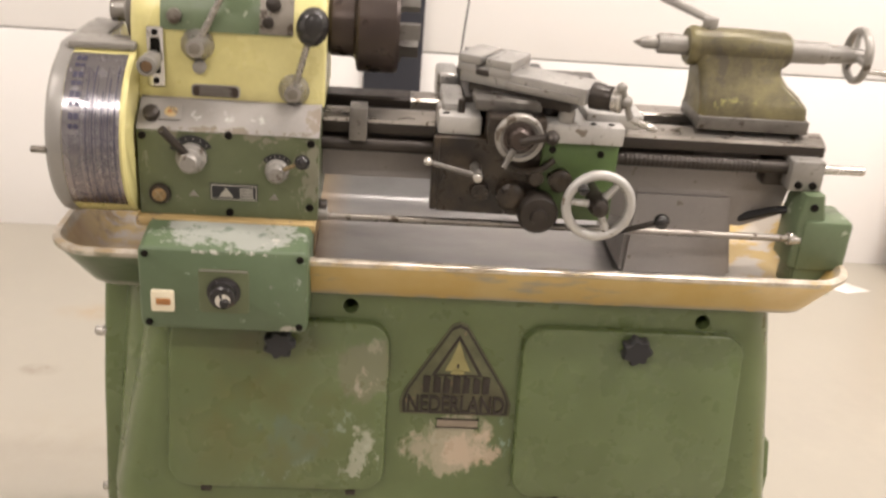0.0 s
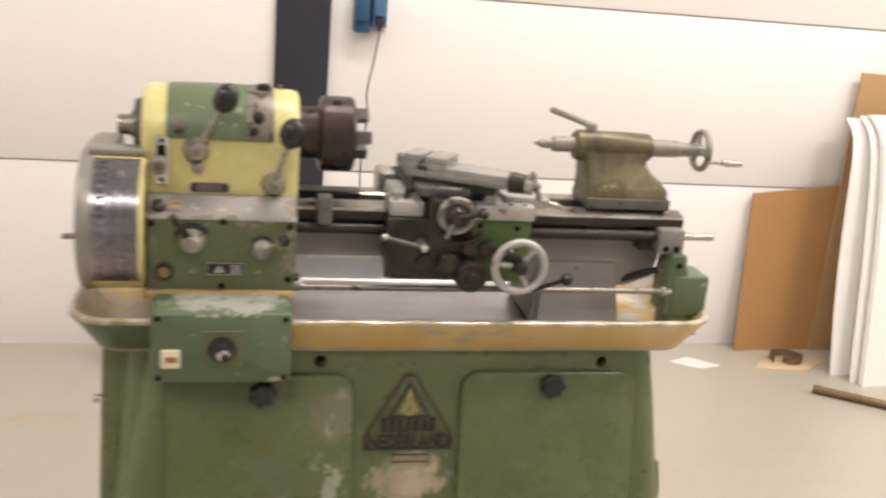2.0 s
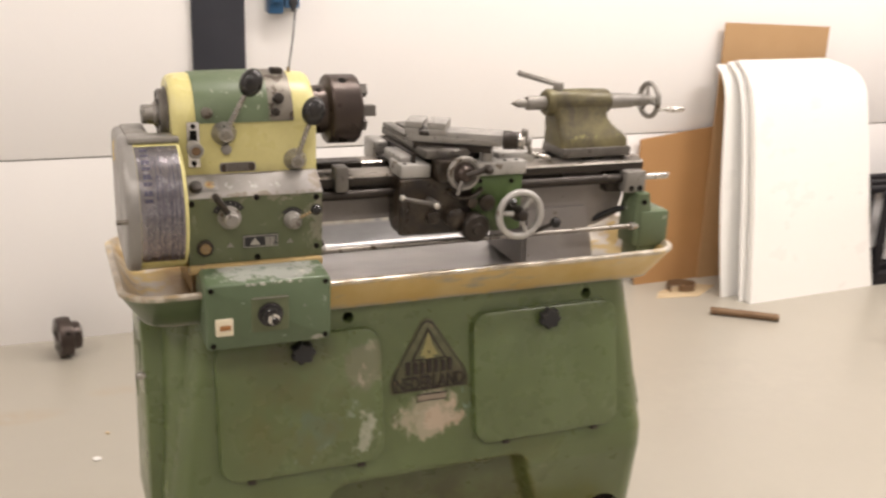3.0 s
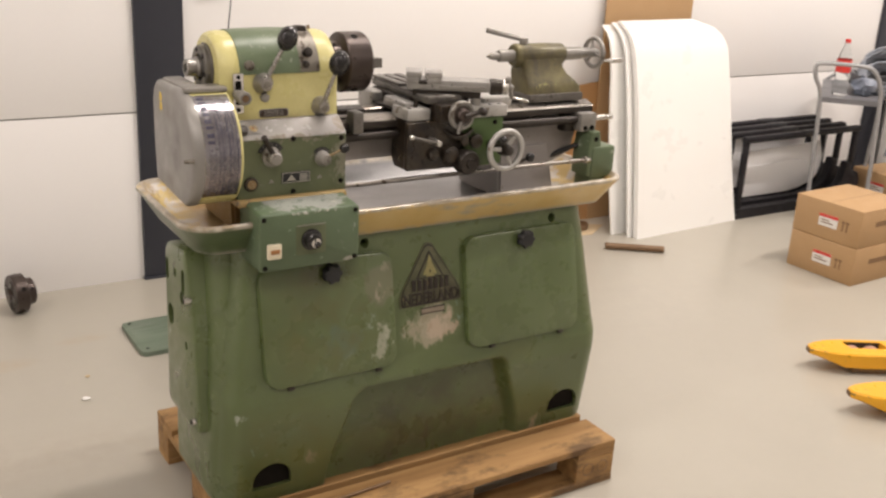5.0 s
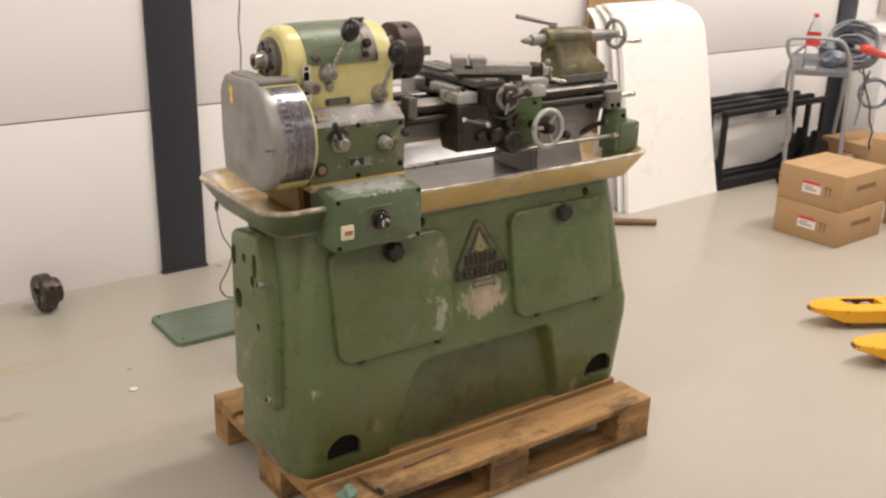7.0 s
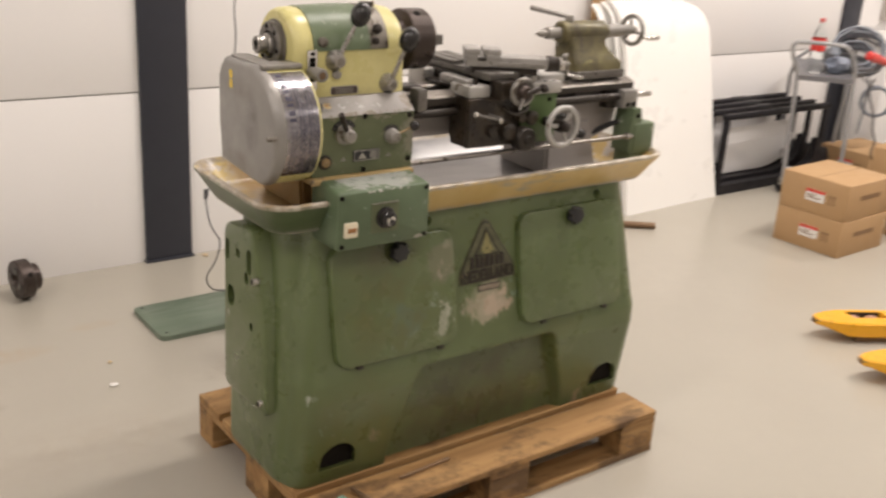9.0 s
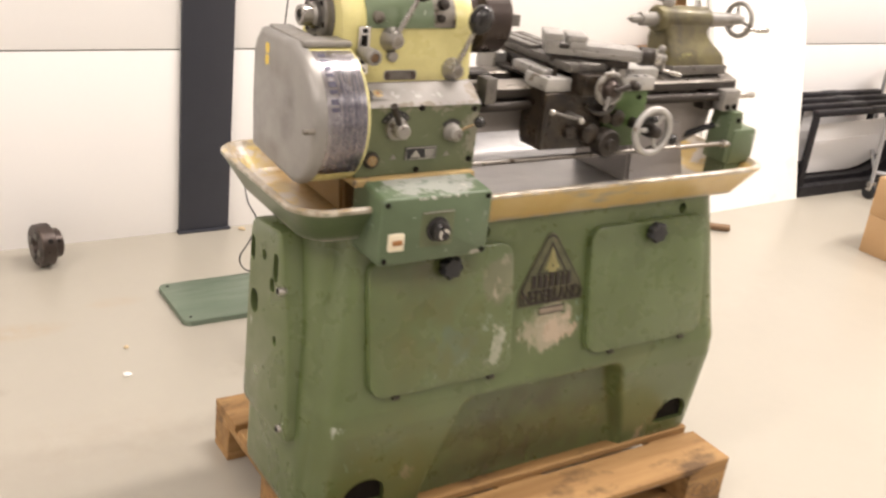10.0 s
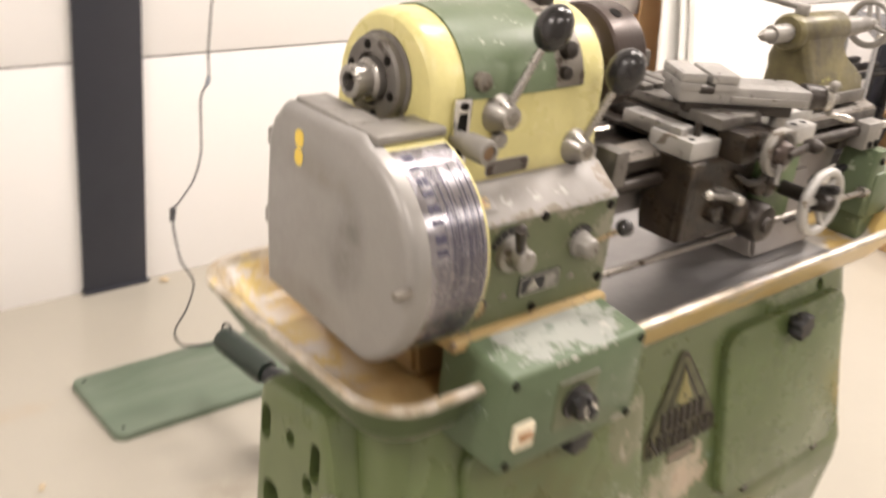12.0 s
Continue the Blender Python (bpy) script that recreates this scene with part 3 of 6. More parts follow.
skate_yellow = surface("orange_yellow_paint", (0.80, 0.38, 0.012), (0.84, 0.44, 0.025), 0.36, 0, 6.0, 120, 0.04, chip_amount=0.02, chip_colour=(0.25, 0.16, 0.06), seed=52.0)
tube_grey = surface("grey_powder_coat", (0.32, 0.32, 0.325), (0.37, 0.37, 0.375), 0.42, 0.1, 6.0, 120, 0.03, seed=53.0)
shelf_grey = surface("dark_grey_shelf_sheet", (0.15, 0.15, 0.16), (0.19, 0.19, 0.20), 0.45, 0.1, 5.0, 120, 0.03, seed=72.0)
cable_black = surface("dark_cable_rubber", (0.060, 0.060, 0.062), (0.085, 0.085, 0.087), 0.5, 0, 6.0, 120, 0.02, seed=54.0)
cable_grey = surface("grey_cable_pvc", (0.20, 0.22, 0.255), (0.27, 0.29, 0.325), 0.45, 0, 6.0, 120, 0.02, seed=55.0)
cable_dark = surface("dark_grey_cable_pvc", (0.10, 0.105, 0.115), (0.15, 0.155, 0.165), 0.45, 0, 6.0, 120, 0.02, seed=65.0)
area_grey = surface("brownish_grey_area", (0.42, 0.38, 0.345), (0.46, 0.42, 0.385), 0.5, 0, 3.0, 100, 0.02, seed=66.0)
cable_blue = surface("blue_grey_film", (0.15, 0.18, 0.24), (0.27, 0.30, 0.36), 0.35, 0, 9.0, 120, 0.05, seed=56.0)
socket_blue = surface("blue_socket_plastic", (0.022, 0.085, 0.19), (0.03, 0.105, 0.22), 0.38, 0, 6.0, 120, 0.02, seed=57.0)
socket_pale = surface("pale_blue_socket_plastic", (0.07, 0.16, 0.30), (0.09, 0.19, 0.34), 0.38, 0, 6.0, 120, 0.02, seed=69.0)
socket_white = surface("pale_socket_plastic", (0.55, 0.56, 0.56), (0.6, 0.6, 0.6), 0.4, 0, 6.0, 120, 0.02, seed=58.0)
pale_panel = surface("pale_grey_panel", (0.80, 0.79, 0.785), (0.84, 0.83, 0.825), 0.4, 0, 4.0, 120, 0.02, seed=59.0)
rusty = surface("rusty_brown_steel", (0.15, 0.085, 0.045), (0.23, 0.15, 0.085), 0.5, 0.4, 12.0, 120, 0.2, seed=60.0)
mint = surface("mint_green_rag", (0.10, 0.19, 0.14), (0.22, 0.34, 0.27), 0.8, 0, 30.0, 120, 0.3, seed=61.0)
plate_green = surface("green_cover_plate", (0.115, 0.155, 0.108), (0.16, 0.20, 0.148), 0.42, 0, 16.0, 120, 0.06, seed=62.0, stretch=(0.15, 1, 1), spread=0.2)
scrap_beige = surface("beige_cardboard_scrap", (0.52, 0.40, 0.24), (0.58, 0.46, 0.30), 0.8, 0, 8.0, 120, 0.05, seed=63.0)


def glass_material():
    mat, nt, bsdf = node_material("clear_bottle_plastic")
    bsdf.inputs["Transmission Weight"].default_value = 1.0
    bsdf.inputs["Roughness"].default_value = 0.06
    bsdf.inputs["IOR"].default_value = 1.06
    bsdf.inputs["Base Color"].default_value = (0.93, 0.95, 0.95, 1)
    return mat


bottle_clear = glass_material()
lamp_white = surface("white_lamp_housing", (0.75, 0.75, 0.74), (0.78, 0.78, 0.77), 0.4, 0, 6.0, 120, 0.02, seed=64.0)

# ---------------------------------------------------------------- the hall
X0, X1, Y0, Y1, H = HALL
solo("floor", box((X0, Y0, -0.2), (X1, Y1 + 0.2, 0.0)), floor_paint, "smooth beige epoxy floor with small stains", "floor", kind="structure")
solo("ceiling", box((X0, Y0, H), (X1, Y1 + 0.2, H + 0.15)), ceiling_paint, "plain white hall ceiling", "ceiling", kind="structure")

wall = thing("wall_north", (0, Y1, 0), "white sandwich-panel hall wall with thin horizontal joints", "wall", kind="structure")
part("joint_backing", box((X0, Y1 + 0.012, 0), (X1, Y1 + 0.2, H)), joint_grey, wall)
SEAMS = [0.0, 0.768, 1.50, 2.6, 3.6, H]
for z0, z1 in zip(SEAMS, SEAMS[1:]):
    part("wall_panel", box((X0, Y1, z0 + (0.004 if z0 else 0.0)), (X1, Y1 + 0.02, z1 - 0.003), 0.003 if z0 else 0.001), wall_paint, wall)
solo("wall_south", box((X0, Y0 - 0.2, 0), (X1, Y0, H)), wall_paint, "plain white hall wall", "wall", kind="structure")
solo("wall_west", box((X0 - 0.2, Y0, 0), (X0, Y1, H)), wall_paint, "plain white hall wall", "wall", kind="structure")
solo("wall_east", box((X1, Y0, 0), (X1 + 0.2, Y1, H)), wall_paint, "plain white hall wall", "wall", kind="structure")


def column(x):
    ob = thing("steel_column", (x, Y1, 0), "anthracite painted steel column standing against the white wall", "column", "columns along the wall", "structure")
    part("post", box((x - 0.106, Y1 - 0.022, 0.012), (x + 0.106, Y1 + 0.01, H), 0.004), anthracite, ob)
    part("base_plate", box((x - 0.112, Y1 - 0.03, 0.0), (x + 0.112, Y1 + 0.01, 0.012), 0.002), anthracite, ob)


column(-0.105)
column(4.97)


def ceiling_lamp(x, y):
    ob = thing("ceiling_lamp", (x, y, H), "white fluorescent fitting on the hall ceiling", "lamp", "ceiling lamps")
    part("housing", box((x - 0.78, y - 0.14, H - 0.11), (x + 0.78, y + 0.14, H - 0.002), 0.01), lamp_white, ob)
    part("reflector", box((x - 0.78, y - 0.16, H - 0.125), (x + 0.78, y - 0.142, H - 0.04), 0.003), lamp_white, ob)
    part("reflector", box((x - 0.78, y + 0.142, H - 0.125), (x + 0.78, y + 0.16, H - 0.04), 0.003), lamp_white, ob)


for lx, ly, watt in LAMPS:
    ceiling_lamp(lx, ly)

# ---------------------------------------------------------------- the lathe
AY, AZ = 0.385, 1.283                      # spindle axis
lathe = thing("lathe", (0, 0.36, 0.144), "old green and yellow metal lathe with worn paint on a pallet", "lathe")


def screw(x, y, z, parent, axis=(0, -1, 0), r=0.007, d=0.004, mat=None):
    a = Vector((x, y, z))
    bm = rod(a - Vector(axis) * 0.003, a + Vector(axis) * d, r, seg=12, bev=0.0012)
    return part("screw", bm, mat or hole_black, parent)


# cabinet: leaning front, flared feet, a soft recess between the feet
CAB_ROWS = ((0.144, 0.178, -0.618, 0.614, 0.56, 0.05), (0.16, 0.174, -0.621, 0.617, 0.562, 0.052), (0.3, 0.158, -0.621, 0.623, 0.562, 0.058),
            (0.4, 0.146, -0.618, 0.626, 0.56, 0.062), (0.45, 0.147, -0.617, 0.626, 0.559, 0.064), (0.5, 0.16, -0.612, 0.621, 0.557, 0.066),
            (0.7, 0.198, -0.6, 0.6, 0.552, 0.07), (0.835, 0.2236, -0.59, 0.582, 0.548, 0.07), (0.853, 0.226, -0.59, 0.582, 0.548, 0.07))


def ease(a, b, x):
    t = min(max((x - a) / (b - a), 0.0), 1.0)
    return t * t * (3 - 2 * t)


def cabinet_loop(z):
    for lo, hi in zip(CAB_ROWS, CAB_ROWS[1:]):
        if lo[0] <= z <= hi[0]:
            t = (z - lo[0]) / (hi[0] - lo[0])
            _, front, left, right, back, r = [p + (q - p) * t for p, q in zip(lo, hi)]
    pts = rrect(left, right, front, back, r, 8)
    k = ease(0.42, 0.84, z)                        # the corner column narrows towards the top
    cx, cy = 0.010 + 0.036 * k, 0.060 - 0.013 * k
    pts[18:27] = [(left + a, front + b) for a, b in ((0.0, 0.096), (cx * 0.55, cy + 0.006), (cx, cy), (cx + 0.0025, cy - 0.011), (cx + 0.009, cy * 0.50),
                                                    (cx + 0.019, cy * 0.25), (cx + 0.032, cy * 0.095), (cx + 0.047, cy * 0.02), (cx + 0.064, 0.0))]
    i = 3 * 9 - 1                                  # the last point of the front left corner
    (xa, ya), (xb, yb) = pts[i], pts[i + 1]
    fill = [(xa + (xb - xa) * k / 230, front) for k in range(1, 230)]
    pts = pts[:i + 1] + fill + pts[i + 1:]
    out = []
    for x, y in pts:
        if y < front + 0.002:
            a = x - (-0.322 + 0.075 * ease(0.14, 0.46, z))
            b = 0.343 - 0.072 * ease(0.15, 0.44, z) - x
            c = 0.440 - z
            near_left = a < b
            side, r, w = (a, 0.050, 0.024) if near_left else (b, 0.045, 0.028)
            d = r - math.hypot(r - side, r - c) if side < r and c < r else min(side, c)
            y += ease(0.0, w, d) * (0.206 - y)
        out.append((x, y, z))
    return out


cab = loft([cabinet_loop(0.144 + (0.853 - 0.144) * k / 130) for k in range(131)])


def arch(x0, x1, z0, z1, y1):
    c, r = (x0 + x1) / 2, (x1 - x0) / 2
    poly = [(x0, z0), (x1, z0)] + [(c + r * math.cos(math.pi * k / 10), z1 - r * 0.95 + r * 0.95 * math.sin(math.pi * k / 10)) for k in range(11)]
    return loft([[(a, 0.05, b) for a, b in poly], [(a, y1, b) for a, b in poly]])


SIDE_HOLES = [("slot", 0.487, 0.735, 0.0125, 0.030), ("slot", 0.357, 0.738, 0.012, 0.034), ("slot", 0.465, 0.610, 0.021, 0.030), ("slot", 0.421, 0.744, 0.011, 0.013),
              ("slot", 0.344, 0.564, 0.010, 0.012), ("slot", 0.372, 0.690, 0.012, 0.017)]


def side_cutters():
    out = []
    for _, y, z, ry, rz in SIDE_HOLES:
        poly = rrect(y - ry, y + ry, z - rz, z + rz, ry * 0.98, 5)
        out.append(loft([[(-0.70, a, b) for a, b in poly], [(-0.56, a, b) for a, b in poly]]))
    return out


cab = carved(cab, [arch(-0.531, -0.421, 0.188, 0.263, 0.50), arch(0.451, 0.567, 0.188, 0.263, 0.50),
                   rod((-0.188, 0.1, 0.826), (-0.188, 0.30, 0.826), 0.0135, seg=20), rod((0.442, 0.1, 0.823), (0.442, 0.30, 0.823), 0.0135, seg=20)] + side_cutters())
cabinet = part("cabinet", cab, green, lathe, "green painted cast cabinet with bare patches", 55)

# Black plates stand in for the shade inside the hollow feet.
for x0, x1 in ((-0.531, -0.421), (0.451, 0.567)):
    c, r = (x0 + x1) / 2, (x1 - x0) / 2 - 0.001
    poly = [(x0 + 0.001, 0.189), (x1 - 0.001, 0.189)] + [(c + r * math.cos(math.pi * k / 10), 0.262 - r * 0.95 + r * 0.95 * math.sin(math.pi * k / 10)) for k in range(11)]
    part("foot_shade_plate", loft([[(a, 0.183, b) for a, b in poly], [(a, 0.193, b) for a, b in poly]]), hole_black, cabinet, "black plate giving the foot opening a shaded look")

# left end cover with slots and two studs
side_poly = [(0.334, 0.812), (0.320, 0.77), (0.279, 0.62), (0.253, 0.37), (0.258, 0.348), (0.272, 0.338), (0.488, 0.332), (0.505, 0.342), (0.512, 0.36), (0.512, 0.775), (0.505, 0.795), (0.49, 0.808), (0.355, 0.828), (0.342, 0.824)]
side_bm = plate([(a, b) for a, b in side_poly], lambda a, b, h: (-0.585 - h - max(0.0, 0.5 - b) * 0.03, a, b), 0.056, 0.012)
end_cover = part("end_cover", carved(side_bm, side_cutters()), green, lathe, "green end cover with slots and holes", 30)
for y, z in ((0.312, 0.704), (0.280, 0.374)):
    stud = part("stud", rod((-0.635, y, z), (-0.655, y, z), 0.0095, seg=16, bev=0.002), steel, end_cover, "bare steel stud")
    part("socket", rod((-0.6545, y, z), (-0.6562, y, z), 0.0072, seg=12), hole_black, stud)
right_poly = [(0.21, 0.36), (0.50, 0.34), (0.51, 0.50), (0.50, 0.56), (0.24, 0.56), (0.21, 0.50)]
part("end_cover", plate(right_poly, lambda a, b, h: (0.606 + h, a, b), 0.026, 0.012), green, lathe)

# cabinet doors with star knobs
def cabinet_door(x0, x1, z0, z1, kx, kz, clips, label):
    bm = plate(rrect(x0, x1, z0, z1, 0.042, 8), on_face(0.0), 0.019, 0.007)
    d = part("cabinet_door", bm, door_green, lathe, label, 30)
    y = 0.065 + 0.19 * kz - 0.019
    kb = rod((kx, y + 0.004, kz), (kx, y - 0.012, kz), 0.012, seg=16)
    loops = []
    for h, s in ((0.008, 0.80), (0.012, 0.97), (0.028, 1.0), (0.034, 0.86)):
        loops.append([(kx + s * (0.0255 + 0.0030 * math.cos(7 * t)) * math.cos(t), y - h, kz + s * (0.0255 + 0.0030 * math.cos(7 * t)) * math.sin(t)) for t in [k * math.tau / 56 for k in range(56)]])
    part("knob", loft(loops, kb), black_dull, d, "black star-shaped plastic knob")
    for cx in clips:
        cz = z0 + 0.002
        cy = 0.065 + 0.19 * cz - 0.021
        part("hinge_clip", box((cx - 0.009, cy + 0.001, cz - 0.007), (cx + 0.009, cy + 0.012, cz + 0.003), 0.002), dark_iron, d)


cabinet_door(-0.500, -0.116, 0.486, 0.802, -0.307, 0.775, (-0.433, -0.175), "green cabinet door with scraped and chipped paint")
cabinet_door(0.118, 0.520, 0.483, 0.806, 0.316, 0.787, (0.20, 0.45), "smooth green cabinet door")

# maker's badge
badge_poly = [(0.006, 0.806), (-0.008, 0.800), (-0.086, 0.678), (-0.094, 0.655), (-0.092, 0.632), (0.106, 0.632), (0.108, 0.655), (0.098, 0.680), (0.020, 0.800)]
def badge_shape(k):
    return [(0.0065 + (a - 0.0065) * k, 0.706 + (b - 0.706) * k) for a, b in badge_poly]


badge = part("badge", plate(badge_poly, on_face(0.0), 0.003, 0.0012), badge_green, lathe, "triangular cast badge with dark lettering")
part("badge_rim", plate(badge_shape(0.955), on_face(0.003), 0.0012, 0.0004), dark_iron, badge)
part("badge_field", plate(badge_shape(0.900), on_face(0.0042), 0.0010, 0.0003), badge_green, badge)
part("emblem_rim", plate([(0.0065, 0.784), (-0.040, 0.7065), (0.053, 0.7065)], on_face(0.0052), 0.0008, 0.0002), dark_iron, badge)
part("emblem_field", plate([(0.0065, 0.774), (-0.031, 0.7105), (0.044, 0.7105)], on_face(0.0060), 0.0006, 0.0002), badge_green, badge)
for poly in ([(0.0065, 0.772), (-0.004, 0.742), (0.017, 0.742)], [(-0.004, 0.742), (-0.016, 0.717), (0.029, 0.717), (0.017, 0.742)], [(-0.002, 0.720), (-0.006, 0.7105), (0.020, 0.7105), (0.015, 0.720)]):
    part("emblem", plate(poly, on_face(0.0066), 0.0012, 0.0004), old_gold, badge, "faded gold emblem")
part("emblem_line", plate([(0.0045, 0.730), (0.0085, 0.730), (0.0085, 0.722), (0.0045, 0.722)], on_face(0.0078), 0.0005, 0.0001), dark_iron, badge)
for k in range(7):
    x = -0.054 + k * 0.0178
    part("raised_bar", plate([(x, 0.675), (x + 0.0120 + 0.002 * (k % 2), 0.675), (x + 0.0138, 0.706 - 0.003 * (k % 3)), (x + 0.001 * (k % 3), 0.7075)], on_face(0.0052), 0.0025, 0.0008), dark_iron, badge)


def lettering(text, put, size, width, mat, parent, name="lettering", depth=0.002):
    """Raised letters, laid into space by put(a, b, depth)."""
    cu = bpy.data.curves.new("text", "FONT")
    cu.body, cu.size, cu.align_x, cu.resolution_u, cu.extrude = text, size, "CENTER", 3, 0.5
    cu.offset = size * 0.022
    tmp = new("text", cu)
    me = bpy.data.meshes.new_from_object(tmp.evaluated_get(bpy.context.evaluated_depsgraph_get()))
    bpy.data.objects.remove(tmp)
    bm = bmesh.new()
    bm.from_mesh(me)
    w = max(v.co.x for v in bm.verts) - min(v.co.x for v in bm.verts)
    for v in bm.verts:
        v.co = Vector(put(v.co.x * width / w, v.co.y, depth if v.co.z > 0 else 0.0))
    return part(name, bm, mat, parent)


lettering("NEDERLAND", lambda a, b, h: on_face(0.0050)(0.007 + a, 0.638 + b, h), 0.046, 0.176, dark_iron, badge, depth=0.0028)
small_plate = part("small_plate", plate([(-0.024, 0.608), (0.050, 0.608), (0.050, 0.6225), (-0.024, 0.6225)], on_face(0.0), 0.002, 0.0006), plate_brown, lathe)
part("plate_rim", plate([(-0.026, 0.6218), (0.052, 0.6218), (0.052, 0.6240), (-0.026, 0.6240)], on_face(0.0), 0.003, 0.0006), dark_iron, small_plate)
part("plate_rim", plate([(-0.026, 0.6065), (0.052, 0.6065), (0.052, 0.6085), (-0.026, 0.6085)], on_face(0.0), 0.003, 0.0006), dark_iron, small_plate)

# chip tray
def tray_loop(z, ins, r):
    return [(x, y, z) for x, y in rrect(-0.690 + ins, 0.684 - ins, 0.160 + ins, 0.648 - ins, r, 8)]


part("chip_tray", loft([tray_loop(*row) for row in ((0.8521, 0.060, 0.055), (0.856, 0.048, 0.06), (0.925, 0.006, 0.075), (0.931, 0.0, 0.08), (0.938, 0.0, 0.08), (0.941, 0.004, 0.078),
                                                          (0.941, 0.012, 0.07), (0.936, 0.016, 0.068), (0.885, 0.046, 0.06), (0.876, 0.058, 0.055), (0.874, 0.075, 0.05))]),
            tray_paint, lathe, "sheet-metal chip tray with ochre, green and bare grey paint", 45)

# bed: two ways on a grey web, standing on two feet in the tray
bed_poly = [(-0.400, 1.128), (-0.400, 1.025), (0.030, 1.025), (0.100, 0.985), (0.300, 0.972), (0.520, 0.965), (0.585, 0.990), (0.600, 1.060), (0.600, 1.128)]
bed = part("bed", loft([[(a, y_, b) for a, b in bed_poly] for y_ in (0.340, 0.462)]), web_grey, lathe, "grey painted lathe bed")
part("front_way", loft([[(x, a, b) for a, b in ((0.298, 1.120), (0.298, 1.137), (0.302, 1.142), (0.312, 1.145), (0.330, 1.151), (0.338, 1.151), (0.341, 1.146), (0.341, 1.120))] for x in (-0.25, 0.626)]), way_steel, bed, "worn steel guide way", 20)
REAR = [(0.408, 1.120), (0.408, 1.146), (0.413, 1.150), (0.458, 1.1505), (0.463, 1.146), (0.463, 1.120)]
part("rear_way", loft([[(x, a, b) for a, b in REAR] for x in (-0.099, 0.626)]), way_steel, bed, "", 20)
part("gap_piece", loft([[(x, a, b) for a, b in REAR] for x in (-0.25, -0.100)]), dark_iron, bed, "dark oily bridge piece of the bed", 20)
# Front face in dark iron, below the paler top facet.
part("way_face", box((-0.249, 0.2962, 1.1195), (0.625, 0.2978, 1.1375), 0.0005), dark_iron, bed, "dull dark front face")
part("rack", box((-0.25, 0.312, 1.098), (0.40, 0.341, 1.1245), 0.002), dark_iron, bed)
# Dark bar stands in for the shade below the way.
part("bed_shadow_rail", box((-0.25, 0.318, 1.086), (0.585, 0.341, 1.0975), 0.002), dark_iron, bed)


def bed_foot(x0, x1, f):
    lo = [(x0 - f, 0.296, 0.8745), (x1 + f, 0.296, 0.8745), (x1 + f, 0.525, 0.8745), (x0 - f, 0.525, 0.8745)]
    hi = [(x0, 0.332, 1.03), (x1, 0.332, 1.03), (x1, 0.49, 1.03), (x0, 0.49, 1.03)]
    bm = loft([lo, hi])
    bmesh.ops.bevel(bm, geom=list(bm.edges), offset=0.008, segments=2, affect="EDGES")
    return bm


part("bed_foot", bed_foot(0.310, 0.490, 0.015), web_grey, bed)
part("bed_foot", bed_foot(-0.520, -0.262, 0.004), foot_brown, bed, "brown painted bed foot")
part("bed_stop", box((-0.204, 0.270, 1.112), (-0.174, 0.312, 1.170), 0.003), slide_iron, lathe)
# Dark strip fills the gap between the two ways.
part("bed_trough", box((-0.245, 0.342, 1.124), (0.60, 0.4075, 1.1335), 0.002), dark_iron, bed, "dark trough between the ways")

# lead screw, feed rod and their end bracket
lead = part("lead_screw", rod((-0.26, 0.295, 1.099), (0.575, 0.295, 1.099), 0.0115, seg=18), dark_iron, lathe, "dark oily lead screw")
part("thread", loft([[(0.27 + 0.004 * k, 0.295 + (0.0115 + 0.0012 * (k % 2)) * math.cos(t), 1.099 + (0.0115 + 0.0012 * (k % 2)) * math.sin(t)) for t in [j * math.tau / 16 for j in range(16)]] for k in range(62)]), dark_iron, lead, "", 20)
part("lead_screw_end", rod((0.61, 0.295, 1.099), (0.703, 0.295, 1.099), 0.0085, seg=16, bev=0.002), steel, lead)
bracket = part("end_bracket", box((0.562, 0.268, 1.064), (0.622, 0.345, 1.121), 0.006), bare, lathe)
part("end_bracket_back", box((0.530, 0.305, 1.060), (0.575, 0.345, 1.11), 0.004), dark_iron, bracket)
for bx, bz in ((0.578, 1.077), (0.604, 1.077)):
    screw(bx, 0.268, bz, bracket)
rod_part = part("feed_rod", rod((-0.26, 0.255, 0.981), (0.60, 0.255, 0.981), 0.0065, seg=12), way_steel, lathe, "thin steel control rod")
part("rod_collar", rod((-0.262, 0.255, 0.986), (-0.235, 0.255, 0.986), 0.013, seg=14, bev=0.002), bare, rod_part)
lever_rod = part("control_lever", rod((0.262, 0.235, 0.985), (0.322, 0.205, 1.020), 0.0048, seg=10), dark_iron, lathe)
part("ball_knob", egg((0.328, 0.202, 1.023), (0, 0, 1), 0.0135, 0.0135), black, lever_rod)

# green switch box at the tail end of the bed
sw = part("switch_box", box((0.594, 0.238, 0.9255), (0.684, 0.330, 1.022), 0.010), leaf_green, lathe, "green cast switch box")
part("switch_column", loft([[(x, y, z) for x, y in rrect(x0, x1, 0.245, 0.325, 0.008, 3)] for x0, x1, z in ((0.584, 0.634, 0.93), (0.584, 0.634, 1.02), (0.588, 0.628, 1.045), (0.590, 0.624, 1.066))]), leaf_green, sw)
part("shaft_boss", rod((0.575, 0.255, 0.981), (0.606, 0.255, 0.981), 0.012, seg=16, bev=0.002), steel, sw)
part("conduit", sweep(smooth_line([(0.600, 0.30, 1.02), (0.56, 0.32, 1.005), (0.51, 0.35, 0.975), (0.47, 0.37, 0.96)]), 0.008, 8), black_dull, sw)
screw(0.606, 0.245, 1.045, sw)
screw(0.612, 0.243, 0.955, sw)
